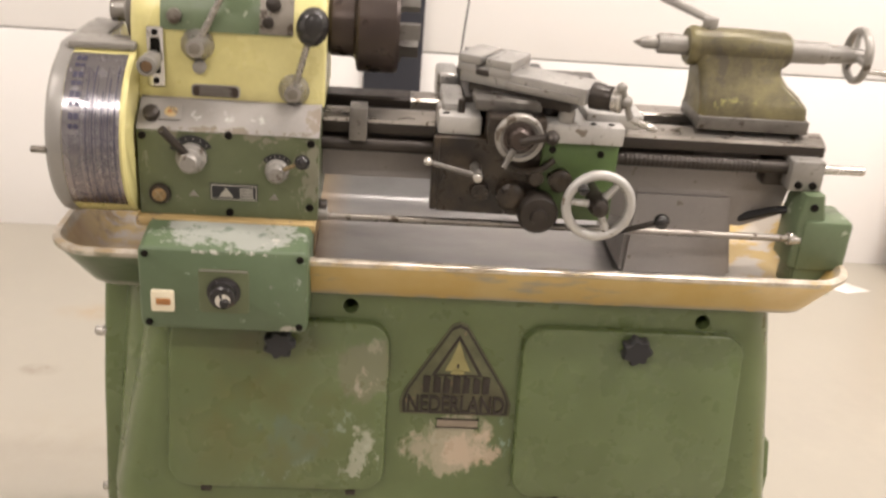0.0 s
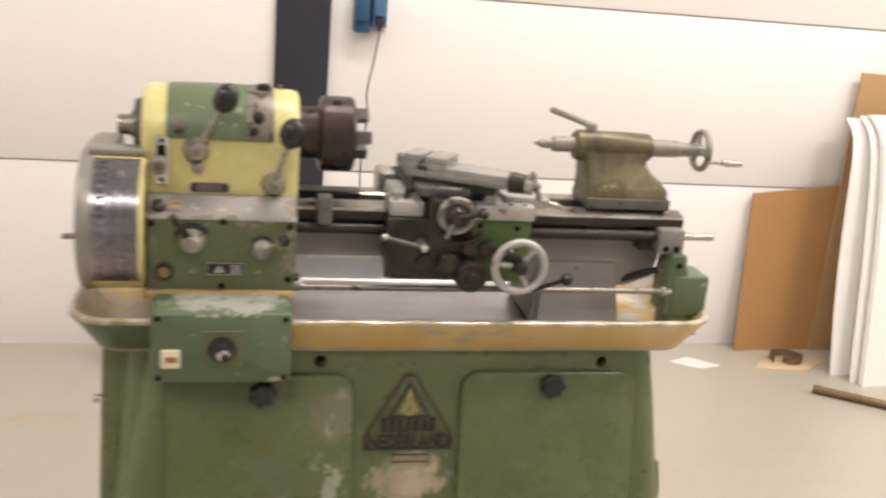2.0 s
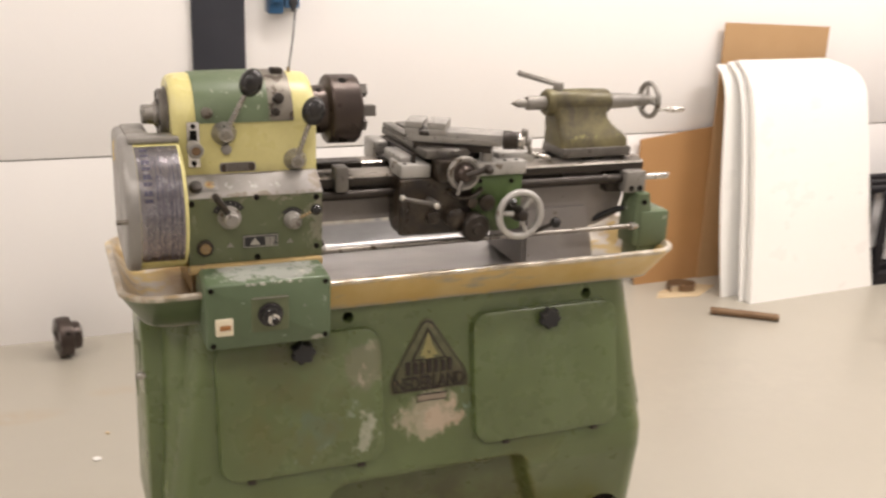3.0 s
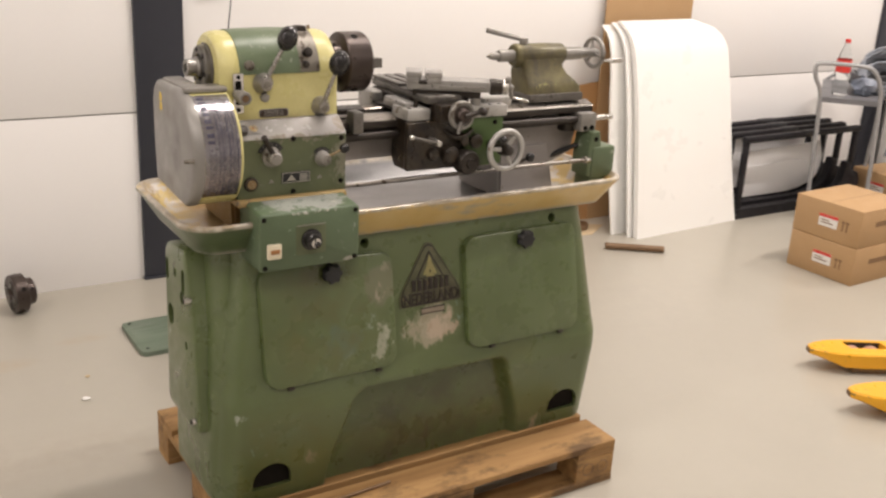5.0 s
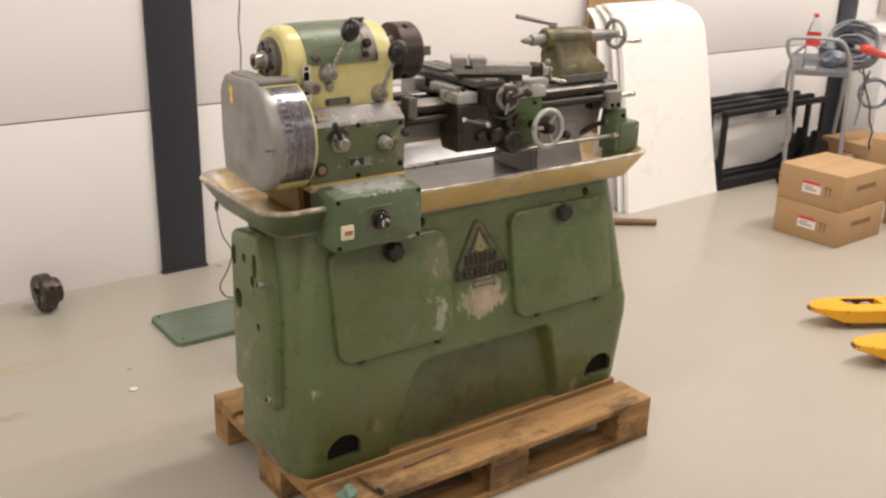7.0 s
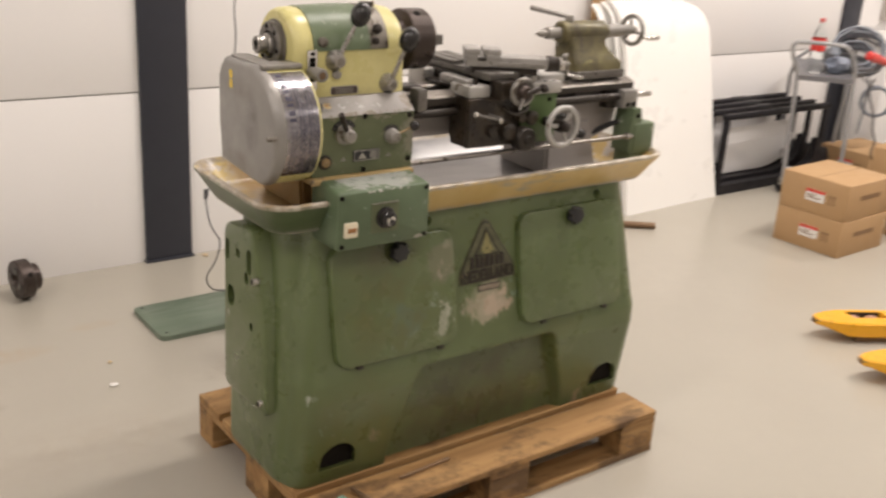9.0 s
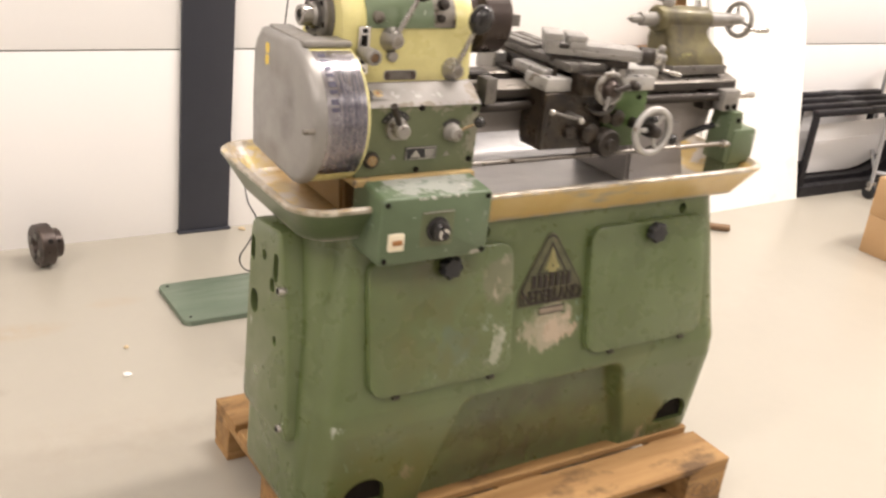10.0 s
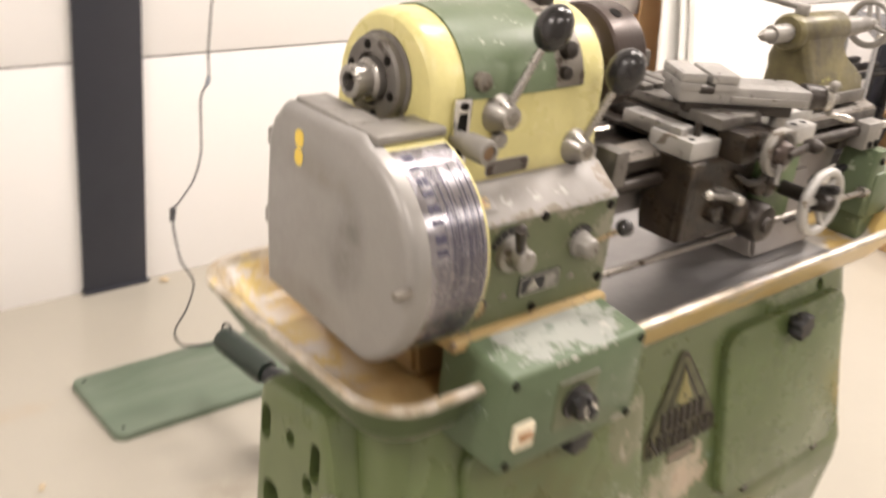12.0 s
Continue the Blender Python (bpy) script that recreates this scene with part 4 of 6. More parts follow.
part("switch_stand", box((0.600, 0.250, 0.8745), (0.675, 0.322, 0.927), 0.004), leaf_green, sw)

# quick-change gearbox below the headstock
gb_prof = [(0.222, 0.985), (0.222, 1.128), (0.225, 1.133), (0.268, 1.166), (0.30, 1.170), (0.52, 1.170), (0.52, 0.985)]
gear = part("gearbox", loft([[(x, a, b) for a, b in gb_prof] for x in (-0.540, -0.250)]), gear_green, lathe, "green feed gearbox with worn front", 20)
slope = [(0.2205, 1.1305), (0.2245, 1.1355), (0.268, 1.1685), (0.30, 1.1725), (0.30, 1.166), (0.268, 1.160), (0.228, 1.130)]
part("gearbox_top", loft([[(x, a, b) for a, b in slope] for x in (-0.5405, -0.2495)]), top_iron, gear, "bare metal sloping gearbox top", 20)
part("gearbox_foot", box((-0.546, 0.206, 0.968), (-0.252, 0.515, 0.9842), 0.003), ochre_paint, gear)
for sx, sz in ((-0.395, 1.127), (-0.263, 1.120), (-0.263, 1.008), (-0.395, 0.993), (-0.532, 1.120)):
    screw(sx, 0.222, sz, gear, r=0.0065)
part("oil_cap", rod((-0.519, 0.245, 1.143), (-0.519, 0.234, 1.158), 0.0135, seg=18, bev=0.003), dark_iron, gear)
slope_put = lambda a, b, h: (a, 0.245 + b * 0.79 - h * 0.6, 1.1535 + b * 0.61 + h * 0.8)
st = part("sticker", plate(rrect(-0.512, -0.472, -0.015, 0.015, 0.004), slope_put, 0.0008, 0.0003), top_iron, gear, "small worn sticker with a yellow spot")
part("sticker_spot", plate([(-0.489 + 0.011 * math.cos(k * 0.6283), 0.010 * math.sin(k * 0.6283)) for k in range(10)], lambda a, b, h: slope_put(a, b, h + 0.0008), 0.0006, 0.0002), ochre_paint, st)
part("sticker_mark", plate(rrect(-0.494, -0.487, -0.003, 0.003, 0.001, 2), lambda a, b, h: slope_put(a, b, h + 0.0014), 0.0005, 0.0001), orange_brown, st)
sight = part("oil_sight", rod((-0.507, 0.224, 1.022), (-0.507, 0.212, 1.022), 0.018, seg=22, bev=0.004), dark_iron, gear)
part("sight_glass", rod((-0.507, 0.213, 1.022), (-0.507, 0.2110, 1.022), 0.0115, seg=18), foot_brown, sight)
# A small brass cross stands in for an orange glint on the glass.
for turn_ in (0.6, 2.1):
    dx, dz = 0.009 * math.cos(turn_), 0.009 * math.sin(turn_)
    part("sight_glint", rod((-0.507 - dx, 0.2105, 1.022 - dz), (-0.507 + dx, 0.2105, 1.022 + dz), 0.0022, seg=8), brass, sight)


def dial_arc(cx, cz, r0, r1, a0, a1, y, parent):
    pts = [(cx + r1 * math.cos(radians(a0 + (a1 - a0) * k / 12)), cz + r1 * math.sin(radians(a0 + (a1 - a0) * k / 12))) for k in range(13)]
    pts += [(cx + r0 * math.cos(radians(a1 + (a0 - a1) * k / 12)), cz + r0 * math.sin(radians(a1 + (a0 - a1) * k / 12))) for k in range(13)]
    ob = part("dial_arc", loft([[(a, y, b) for a, b in pts], [(a, y - 0.0015, b) for a, b in pts]]), black_dull, parent)
    for k in range(6):
        t = radians(a0 + (a1 - a0) * (k + 0.5) / 6)
        c = Vector((cx + (r0 + r1) / 2 * math.cos(t), y - 0.0015, cz + (r0 + r1) / 2 * math.sin(t)))
        part("dial_mark", box(c - Vector((0.0009, 0.0008, 0.0016)), c + Vector((0.0009, 0.0002, 0.0016))), bare, ob)


gk = part("gear_selector", turn((-0.454, 0.222, 1.087), (0, -1, 0), [(0, 0.0245), (0.010, 0.0245), (0.013, 0.0170), (0.034, 0.0165), (0.038, 0.0130), (0.039, 0.006)], 28), bare, gear, "turned iron selector knob with dark lever")
part("lever", rod((-0.456, 0.200, 1.095), (-0.491, 0.173, 1.148), 0.0062, 0.0075, seg=12, bev=0.001), dark_iron, gk)
dial_arc(-0.454, 1.087, 0.026, 0.037, 30, 160, 0.2215, gear)
fk = part("feed_selector", turn((-0.317, 0.222, 1.072), (0, -1, 0), [(0, 0.0195), (0.008, 0.0195), (0.011, 0.0165), (0.024, 0.0155), (0.028, 0.012), (0.029, 0.006)], 26), bare, gear, "turned steel selector knob with brass lever")
part("lever", rod((-0.312, 0.205, 1.076), (-0.280, 0.186, 1.098), 0.0035, seg=10), brass, fk)
part("ball_knob", egg((-0.274, 0.182, 1.102), (0, 0, 1), 0.0125, 0.0125), black, fk)
dial_arc(-0.317, 1.072, 0.020, 0.028, 35, 145, 0.2215, gear)
name = part("data_plate", plate([(-0.426, 1.015), (-0.349, 1.015), (-0.349, 1.043), (-0.426, 1.043)], on_front(0.222), 0.0022, 0.0006), black_dull, gear, "black data plate with white border and marks")
for a0, a1, b0, b1 in ((-0.4245, -0.3505, 1.0405, 1.042), (-0.4245, -0.3505, 1.0162, 1.0176), (-0.4245, -0.4232, 1.0162, 1.042), (-0.3518, -0.3505, 1.0162, 1.042),
                       (-0.378, -0.356, 1.034, 1.0365), (-0.378, -0.356, 1.029, 1.0315), (-0.378, -0.356, 1.024, 1.0265), (-0.378, -0.356, 1.0195, 1.0215)):
    part("white_bar", box((a0, 0.2192, b0), (a1, 0.2199, b1)), white_ink, name)
part("white_triangle", plate([(-0.412, 1.021), (-0.388, 1.021), (-0.400, 1.037)], on_front(0.2198), 0.0008, 0.0002), white_ink, name)
for mx, mz in ((-0.453, 1.024), (-0.322, 1.024)):
    part("arrow_mark", plate([(mx - 0.008, mz - 0.005), (mx + 0.008, mz - 0.005), (mx, mz + 0.006)], on_front(0.222), 0.0012, 0.0003), bare, gear)
part("side_boss", rod((-0.252, 0.26, 0.995), (-0.236, 0.26, 0.995), 0.013, seg=16, bev=0.003), dark_iron, gear)

# control box on the tray's front
cb_loop = lambda y, i: [(a, y, b) for a, b in inset2(rrect(-0.526, -0.257, 0.824, 0.971, 0.012, 4), i)] if i else [(a, y, b) for a, b in rrect(-0.526, -0.257, 0.824, 0.971, 0.012, 4)]
top_up = lambda loop, d: [(a, y, b + (d if b > 0.9 else 0)) for a, y, b in loop]
cbox = part("control_box", loft([top_up(cb_loop(0.245, 0), 0.014), top_up(cb_loop(0.128, 0), 0.0), cb_loop(0.1235, 0.0015), cb_loop(0.121, 0.005)]), box_green, lathe, "green sheet-metal control box with peeling top")
for sx, sz in ((-0.514, 0.959), (-0.270, 0.959), (-0.512, 0.836), (-0.270, 0.836)):
    screw(sx, 0.122, sz, cbox, r=0.006)
ep = part("escutcheon", plate(rrect(-0.431, -0.351, 0.858, 0.937, 0.005, 3), on_front(0.1212), 0.002, 0.0008), gear_green, cbox, "square green plate behind the switch")
part("edge_line", box((-0.429, 0.1175, 0.9335), (-0.353, 0.1192, 0.9355)), bare, ep)
rk = part("rotary_switch", turn((-0.391, 0.1195, 0.897), (0, -1, 0), [(0, 0.027), (0.004, 0.027), (0.006, 0.022), (0.022, 0.0205), (0.025, 0.017), (0.0255, 0.004)], 30), black, cbox, "black rotary switch with silver centre")
part("pointer_disc", rod((-0.389, 0.0945, 0.894), (-0.389, 0.0925, 0.894), 0.0125, seg=20), chrome, rk)
part("pointer", turn((-0.386, 0.0955, 0.8895), (0, -1, 0), [(0, 0.0085), (0.005, 0.0085), (0.007, 0.006)], 18), black, rk)
part("pointer_line", box((-0.3945, 0.0905, 0.8985), (-0.3905, 0.0935, 0.9105), 0.0008), black, rk)
rs = part("push_switch", plate(rrect(-0.507, -0.470, 0.858, 0.896, 0.004, 3), on_front(0.1212), 0.006, 0.0015), ivory, cbox, "ivory plastic push switch")
part("rocker", box((-0.4985, 0.1128, 0.8715), (-0.4755, 0.1165, 0.8825), 0.001), orange_brown, rs)

# headstock: rounded top, front face, end rings
def head_profile(off=0.0):
    arc = [(AY - 0.005 + (0.100 + off) * math.cos(radians(a)), 1.272 + (0.100 + off) * math.sin(radians(a))) for a in range(180, -1, -12)]
    return [(0.276 - off, 1.1655), (0.280 - off, 1.22)] + arc + [(0.485 + off, 1.1655)]


def head_loop(x, s, off=0.0):
    return [(x, AY + (a - AY) * s, 1.1655 + (b - 1.1655) * (1 - (1 - s) * 0.7)) for a, b in head_profile(off)]


head = part("headstock", loft([head_loop(-0.556, 0.93), head_loop(-0.552, 0.965), head_loop(-0.544, 0.99), head_loop(-0.530, 1.0), head_loop(-0.270, 1.0), head_loop(-0.256, 0.99), head_loop(-0.249, 0.965), head_loop(-0.246, 0.93)]), yellow, lathe, "pale yellow painted headstock", 30)


def shell(x0, x1, a0, a1, r0, r1, n=26, bulge=0.0):
    """A curved cover over the headstock between two angles."""
    rows = []
    xs = [x0 + (x1 - x0) * k / 8 for k in range(9)]
    for x in xs:
        b = bulge * math.sin(math.pi * (x - x0) / (x1 - x0))
        pts = []
        for r in (r1 + b, r0):
            seq = [a0 + (a1 - a0) * k / n for k in range(n + 1)]
            for a in seq if r > r0 else seq[::-1]:
                pts.append((x, AY - 0.005 + r * math.cos(radians(a)), 1.272 + r * math.sin(radians(a))))
        rows.append(pts)
    return loft(rows)


cov = part("headstock_cover", shell(-0.508, -0.300, 176, 6, 0.096, 0.1025, bulge=0.003), leaf_green, head, "green rounded headstock cover")
part("bare_band", shell(-0.356, -0.2985, 175, 60, 0.097, 0.1042, bulge=0.0015), band_iron, cov, "bare metal band on the cover")
part("oil_plug", box((-0.332, 0.345, 1.366), (-0.306, 0.371, 1.384), 0.002), dark_iron, cov)
part("oil_plug", rod((-0.285, 0.38, 1.365), (-0.285, 0.38, 1.382), 0.004, seg=10), brass, cov)
part("cover_dowel", rod((-0.485, 0.300, 1.298), (-0.485, 0.270, 1.302), 0.012, seg=16, bev=0.003), band_iron, cov)
part("cover_dowel", rod((-0.330, 0.292, 1.325), (-0.330, 0.276, 1.330), 0.012, seg=16, bev=0.003), dark_iron, cov)
part("cover_dowel", rod((-0.338, 0.284, 1.298), (-0.338, 0.270, 1.300), 0.009, seg=14, bev=0.002), dark_iron, cov)


def shift_lever(hub, tip, ball, r, label):
    h, t = Vector(hub), Vector(tip)
    ob = part("shift_lever", turn((h.x, 0.288, h.z), (0, -1, 0), [(0, r), (0.004, r), (0.012, r * 0.97), (0.030, r * 0.62), (0.036, r * 0.55), (0.038, r * 0.3)], 28), hub_steel, lathe, label)
    part("hub_bore", rod((h.x - r * 0.80, 0.279, h.z - r * 0.12), (h.x - r * 0.93, 0.279, h.z - r * 0.14), 0.0032, seg=10), hole_black, ob)
    part("hub_cap", rod((h.x, 0.2525, h.z), (h.x, 0.2488, h.z), r * 0.34, seg=16, bev=0.001), band_iron, ob)
    d = (t - h).normalized()
    part("stem", rod(h, t - d * 0.012, 0.0062, 0.0052, seg=12), hub_steel, ob)
    part("ball_knob", egg(t, d + Vector((0, 0, 0.15)), ball, ball * 1.28), black, ob, "black egg-shaped bakelite knob")


shift_lever((-0.450, 0.268, 1.257), (-0.394, 0.258, 1.366), 0.0245, 0.027, "bare iron hub with lever and black knob")
shift_lever((-0.296, 0.268, 1.192), (-0.265, 0.236, 1.306), 0.0255, 0.026, "bare iron hub with lever and black knob")
part("index_pin", rod((-0.447, 0.290, 1.222), (-0.447, 0.268, 1.222), 0.011, seg=16, bev=0.002), bare, lathe)
slot = part("slide_plate", carved(plate(rrect(-0.529, -0.502, 1.186, 1.284, 0.004, 3), on_front(0.2775), 0.006, 0.0015), [box((-0.523, 0.25, 1.208), (-0.508, 0.30, 1.266), 0.003)]), chrome, lathe, "polished slotted plate with a plunger knob")
part("slot_back", box((-0.525, 0.2745, 1.206), (-0.506, 0.2765, 1.268)), hole_black, slot)
part("plunger", turn((-0.5185, 0.277, 1.233), (0, -1, 0), [(0, 0.012), (0.022, 0.012), (0.024, 0.0155), (0.030, 0.0160), (0.056, 0.0165), (0.061, 0.0150), (0.062, 0.010), (0.058, 0.009)], 22), bare, slot)
part("plunger_end", rod((-0.5185, 0.2205, 1.233), (-0.5185, 0.2165, 1.233), 0.0088, seg=16, bev=0.001), rusty, slot)
screw(-0.5155, 0.2715, 1.275, slot, r=0.005)
screw(-0.5155, 0.2715, 1.196, slot, r=0.005)
np_ = part("name_plate", plate(rrect(-0.462, -0.383, 1.170, 1.193, 0.008, 4), on_front(0.2795), 0.003, 0.001), bare, head, "dark rounded name plate with light lines")
part("name_field", plate(rrect(-0.459, -0.386, 1.1725, 1.1905, 0.006, 4), on_front(0.2766), 0.0006, 0.0002), chuck_iron, np_)
for k in range(4):
    part("text_bar", box((-0.449, 0.2752, 1.1752 + k * 0.0037), (-0.396 - 0.004 * (k % 2), 0.2758, 1.1768 + k * 0.0037)), bare, np_)

# spindle ends
flange = part("spindle_flange", turn((-0.550, AY, AZ), (-1, 0, 0), [(0, 0.060), (0.009, 0.060), (0.011, 0.0550), (0.021, 0.0550), (0.024, 0.052), (0.024, 0.034), (0.018, 0.032), (0.018, 0.020)], 40), slide_iron, lathe, "dark iron bearing flange with screws")
part("spindle_end", turn((-0.556, AY, AZ), (-1, 0, 0), [(0, 0.027), (0.024, 0.027), (0.027, 0.024), (0.028, 0.0215), (0.050, 0.0210), (0.052, 0.019), (0.052, 0.0125), (0.02, 0.0125), (0.02, 0.0)], 30, cap=False), hub_steel, lathe, "steel spindle end with a bore")
for k in range(6):
    t = math.tau * (k + 0.25) / 6
    screw(-0.5735, AY + 0.043 * math.cos(t), AZ + 0.043 * math.sin(t), flange, (-1, 0, 0), r=0.006, d=0.0025)


def chuck(name, centre, axis, parent, jaw_turn, jaws=3, k=1.0, reach=1.0):
    """A jaw chuck; centre is the back of its plate, axis points to the jaws, k shortens it, reach draws the jaws in."""
    c, w = Vector(centre), Vector(axis).normalized()
    prof = [(0, 0.050), (0.006, 0.055), (0.042, 0.056), (0.046, 0.062), (0.048, 0.076), (0.052, 0.0795), (0.112, 0.0795), (0.118, 0.076), (0.119, 0.030), (0.09, 0.022)]
    ob = part(name, turn(c, w, [(h * k, r) for h, r in prof], 48), chuck_iron, parent, "dark brown iron jaw chuck", 30)
    u, v, _ = basis(w)
    for j in range(jaws):
        t = jaw_turn + j * math.tau / jaws
        d = u * math.cos(t) + v * math.sin(t)
        n = w.cross(d)
        bm = bmesh.new()
        for r0, r1, h0, h1 in ((0.030, 0.068, 0.110, 0.124), (0.032, 0.056, 0.122, 0.153)):
            h0, h1 = 0.110 + (h0 - 0.110) * reach, 0.110 + (h1 - 0.110) * reach
            lo = [c + d * r + n * s * 0.0125 + w * h0 * k for r, s in ((r0, -1), (r1, -1), (r1, 1), (r0, 1))]
            loft([lo, [p + w * (h1 - h0) * k for p in lo]], bm)
        part("jaw", bm, slide_iron, ob)
        e = u * math.cos(t + math.pi / jaws) + v * math.sin(t + math.pi / jaws)
        # Raised black discs imitate the dark inside of socket and plate hole.
        part("key_socket", rod(c + e * 0.076 + w * 0.078 * k, c + e * 0.0802 + w * 0.078 * k, 0.0095, seg=14), hole_black, ob)
        part("plate_hole", rod(c + e * 0.052 + w * 0.025 * k, c + e * 0.0564 + w * 0.025 * k, 0.006, seg=12), hole_black, ob)
    return ob


cu0, cv0, _ = basis((1, 0, 0))
key_dir = Vector((0, -math.cos(1.10), math.sin(1.10)))
chuck("chuck", (-0.246, AY, AZ), (1, 0, 0), lathe, math.atan2(key_dir.dot(cv0), key_dir.dot(cu0)) - math.pi / 3)

# change-gear cover at the left end
def cover_outline(ins=0.0, low=0.0):
    cy, cz, r = 0.301, 1.104, 0.141 - ins
    pts = [(cy + r * math.cos(radians(a)), cz + r * math.sin(radians(a))) for a in range(104, 239, 5)]
    return [(0.460 - ins, 0.992 + ins), (0.470 - ins, 1.10), (0.470 - ins, 1.195), (0.460 - ins, 1.222), (0.438 - ins * 0.5, 1.247 - ins - low), (0.330, 1.2495 - ins - low), (0.322, 1.250 - ins), (0.285, 1.251 - ins)] + pts + [(0.236, 0.980 + ins), (0.252, 0.978 + ins)]


def cover_loop(x, ins, low=0.0):
    return [(x, a, b) for a, b in cover_outline(ins, low)]


gcov = part("gear_cover", loft([cover_loop(-0.545, 0.004, 0.024), cover_loop(-0.549, 0.0, 0.024), cover_loop(-0.599, 0.0, 0.024), cover_loop(-0.602, 0.0), cover_loop(-0.640, 0.0)]), yellow, lathe, "yellow gear cover", 30)
lid = part("cover_lid", loft([cover_loop(-0.640, -0.002), cover_loop(-0.656, -0.002), cover_loop(-0.662, 0.0005), cover_loop(-0.666, 0.005), cover_loop(-0.668, 0.012)]), cover_grey, gcov, "bare grey metal lid with a dark stain", 30)
part("lid_pin", rod((-0.664, 0.165, 1.107), (-0.688, 0.165, 1.107), 0.0055, seg=14, bev=0.0015), band_iron, lid)
part("sticker", loft([[(x, a, b) for a, b in rrect(0.386, 0.404, 1.203, 1.226, 0.009, 5)] for x in (-0.6675, -0.6688)]), sticker, lid, "small round yellow sticker")
part("sticker", loft([[(x, a, b) for a, b in rrect(0.386, 0.403, 1.180, 1.202, 0.008, 5)] for x in (-0.6675, -0.6688)]), sticker, lid)
for hz in (1.08, 1.19):
    part("hinge", box((-0.660, 0.464, hz - 0.013), (-0.630, 0.484, hz + 0.013), 0.005), cover_grey, lid)
part("cover_ledge", box((-0.650, 0.264, 1.2425), (-0.545, 0.320, 1.2555), 0.004), bare, gcov)
part("cover_ledge", box((-0.650, 0.3205, 1.2425), (-0.602, 0.436, 1.2555), 0.004), bare, gcov)


def strip(x0, x1, a0, a1, r, n, bm):
    pts = []
    r -= 0.0130
    for k in range(n + 1):
        a = radians(a0 + (a1 - a0) * k / n)
        pts.append((0.301 + r * math.cos(a), 1.104 + r * math.sin(a)))
    va = [bm.verts.new((x0, *p)) for p in pts]
    vb = [bm.verts.new((x1, *p)) for p in pts]
    for k in range(n):
        bm.faces.new((va[k], vb[k], vb[k + 1], va[k + 1]))


def dial_loop(x, r):
    return [(x, 0.301 + r * math.cos(radians(a)), 1.104 + r * math.sin(radians(a))) for a in range(108, 223, 3)]


dial_bm = loft([dial_loop(x, 0.1410) + dial_loop(x, 0.1422)[::-1] for x in (-0.6392, -0.553)])
dplate = part("dial_plate", dial_bm, dial, gcov, "engraved metal threading chart plate")
rng = random.Random(5)
bm = bmesh.new()
for row in range(8):
    a = 112 + row * 7.0
    for x0, x1 in ((-0.6295, -0.6225), (-0.6215, -0.614)):
        strip(x0, x1, a, a + 4.4 - 1.4 * (row % 2), 0.1556, 2, bm)
for group, (x0, cols, a0, a1) in enumerate(((-0.6085, 4, 122, 132), (-0.6085, 4, 141, 218), (-0.5930, 4, 148, 219), (-0.5780, 3, 152, 219), (-0.5655, 3, 160, 212), (-0.629, 5, 168, 219))):
    for col in range(cols):
        x, a = x0 + col * 0.0033, a0 + (col % 2) * 1.7
        while a < a1:
            if rng.random() < 0.84:
                strip(x, x + 0.0016 + 0.0008 * rng.random(), a, a + 0.85, 0.1556, 1, bm)
            a += 1.9
for k, x in enumerate((-0.6125, -0.6045, -0.5985, -0.5950, -0.5890, -0.5805, -0.5765, -0.5710, -0.5670, -0.5610)):
    strip(x, x + 0.0007 + 0.0009 * (k % 2), 121 + 9 * (k % 3), 221, 0.1556, 30, bm)
part("dial_print", bm, ink, dplate, "dark blue engraved rows")

# carriage: saddle, apron, slides, hand wheels
saddle = part("saddle", box((-0.058, 0.243, 1.142), (0.014, 0.330, 1.174), 0.004), light_iron, lathe, "pale machined saddle")
part("saddle_wing", box((0.112, 0.214, 1.146), (0.246, 0.330, 1.178), 0.004), light_iron, saddle)
part("saddle_wing", box((0.185, 0.245, 1.166), (0.282, 0.335, 1.192), 0.005), light_iron, saddle)
part("saddle_body", box((-0.012, 0.325, 1.152), (0.250, 0.540, 1.186), 0.006), greasy, saddle)
part("saddle_shelf", box((-0.046, 0.3305, 1.152), (-0.0125, 0.470, 1.160), 0.003), dark_iron, saddle)
part("saddle_rail", box((-0.050, 0.275, 1.160), (-0.0125, 0.395, 1.186), 0.005), comp_iron, saddle)
part("saddle_back_wing", box((-0.052, 0.464, 1.130), (-0.0125, 0.545, 1.186), 0.008, 3), comp_iron, saddle)
# This rail takes the dark apron material, unlike the paler left one.
part("saddle_rail", box((0.114, 0.260, 1.176), (0.146, 0.540, 1.196), 0.004), greasy, saddle)
part("saddle_stud", rod((-0.020, 0.268, 1.173), (-0.020, 0.268, 1.196), 0.006, seg=6), dark_iron, saddle)
part("saddle_stud", rod((0.150, 0.235, 1.176), (0.150, 0.235, 1.200), 0.014, seg=18, bev=0.003), bare, saddle)
for sx in (-0.045, 0.195, 0.225):
    screw(sx, 0.258 if sx < 0 else 0.230, 1.174 if sx < 0 else 1.178, saddle, (0, 0, 1), r=0.006, d=0.001)
cross = part("cross_slide", box((0.000, 0.240, 1.186), (0.110, 0.558, 1.206), 0.004), slide_iron, lathe, "grey cross slide with slots")
for sx in (0.017, 0.051, 0.085):
    part("slot_rib", box((sx - 0.015, 0.40, 1.206), (sx + 0.011, 0.556, 1.215), 0.002), slide_iron, cross)
part("slide_screw_housing", box((0.020, 0.205, 1.138), (0.116, 0.262, 1.188), 0.006), greasy, cross)
apron_poly = [(-0.060, 1.142), (-0.060, 1.030), (-0.052, 1.006), (0.10, 1.004), (0.135, 1.020), (0.135, 1.142)]
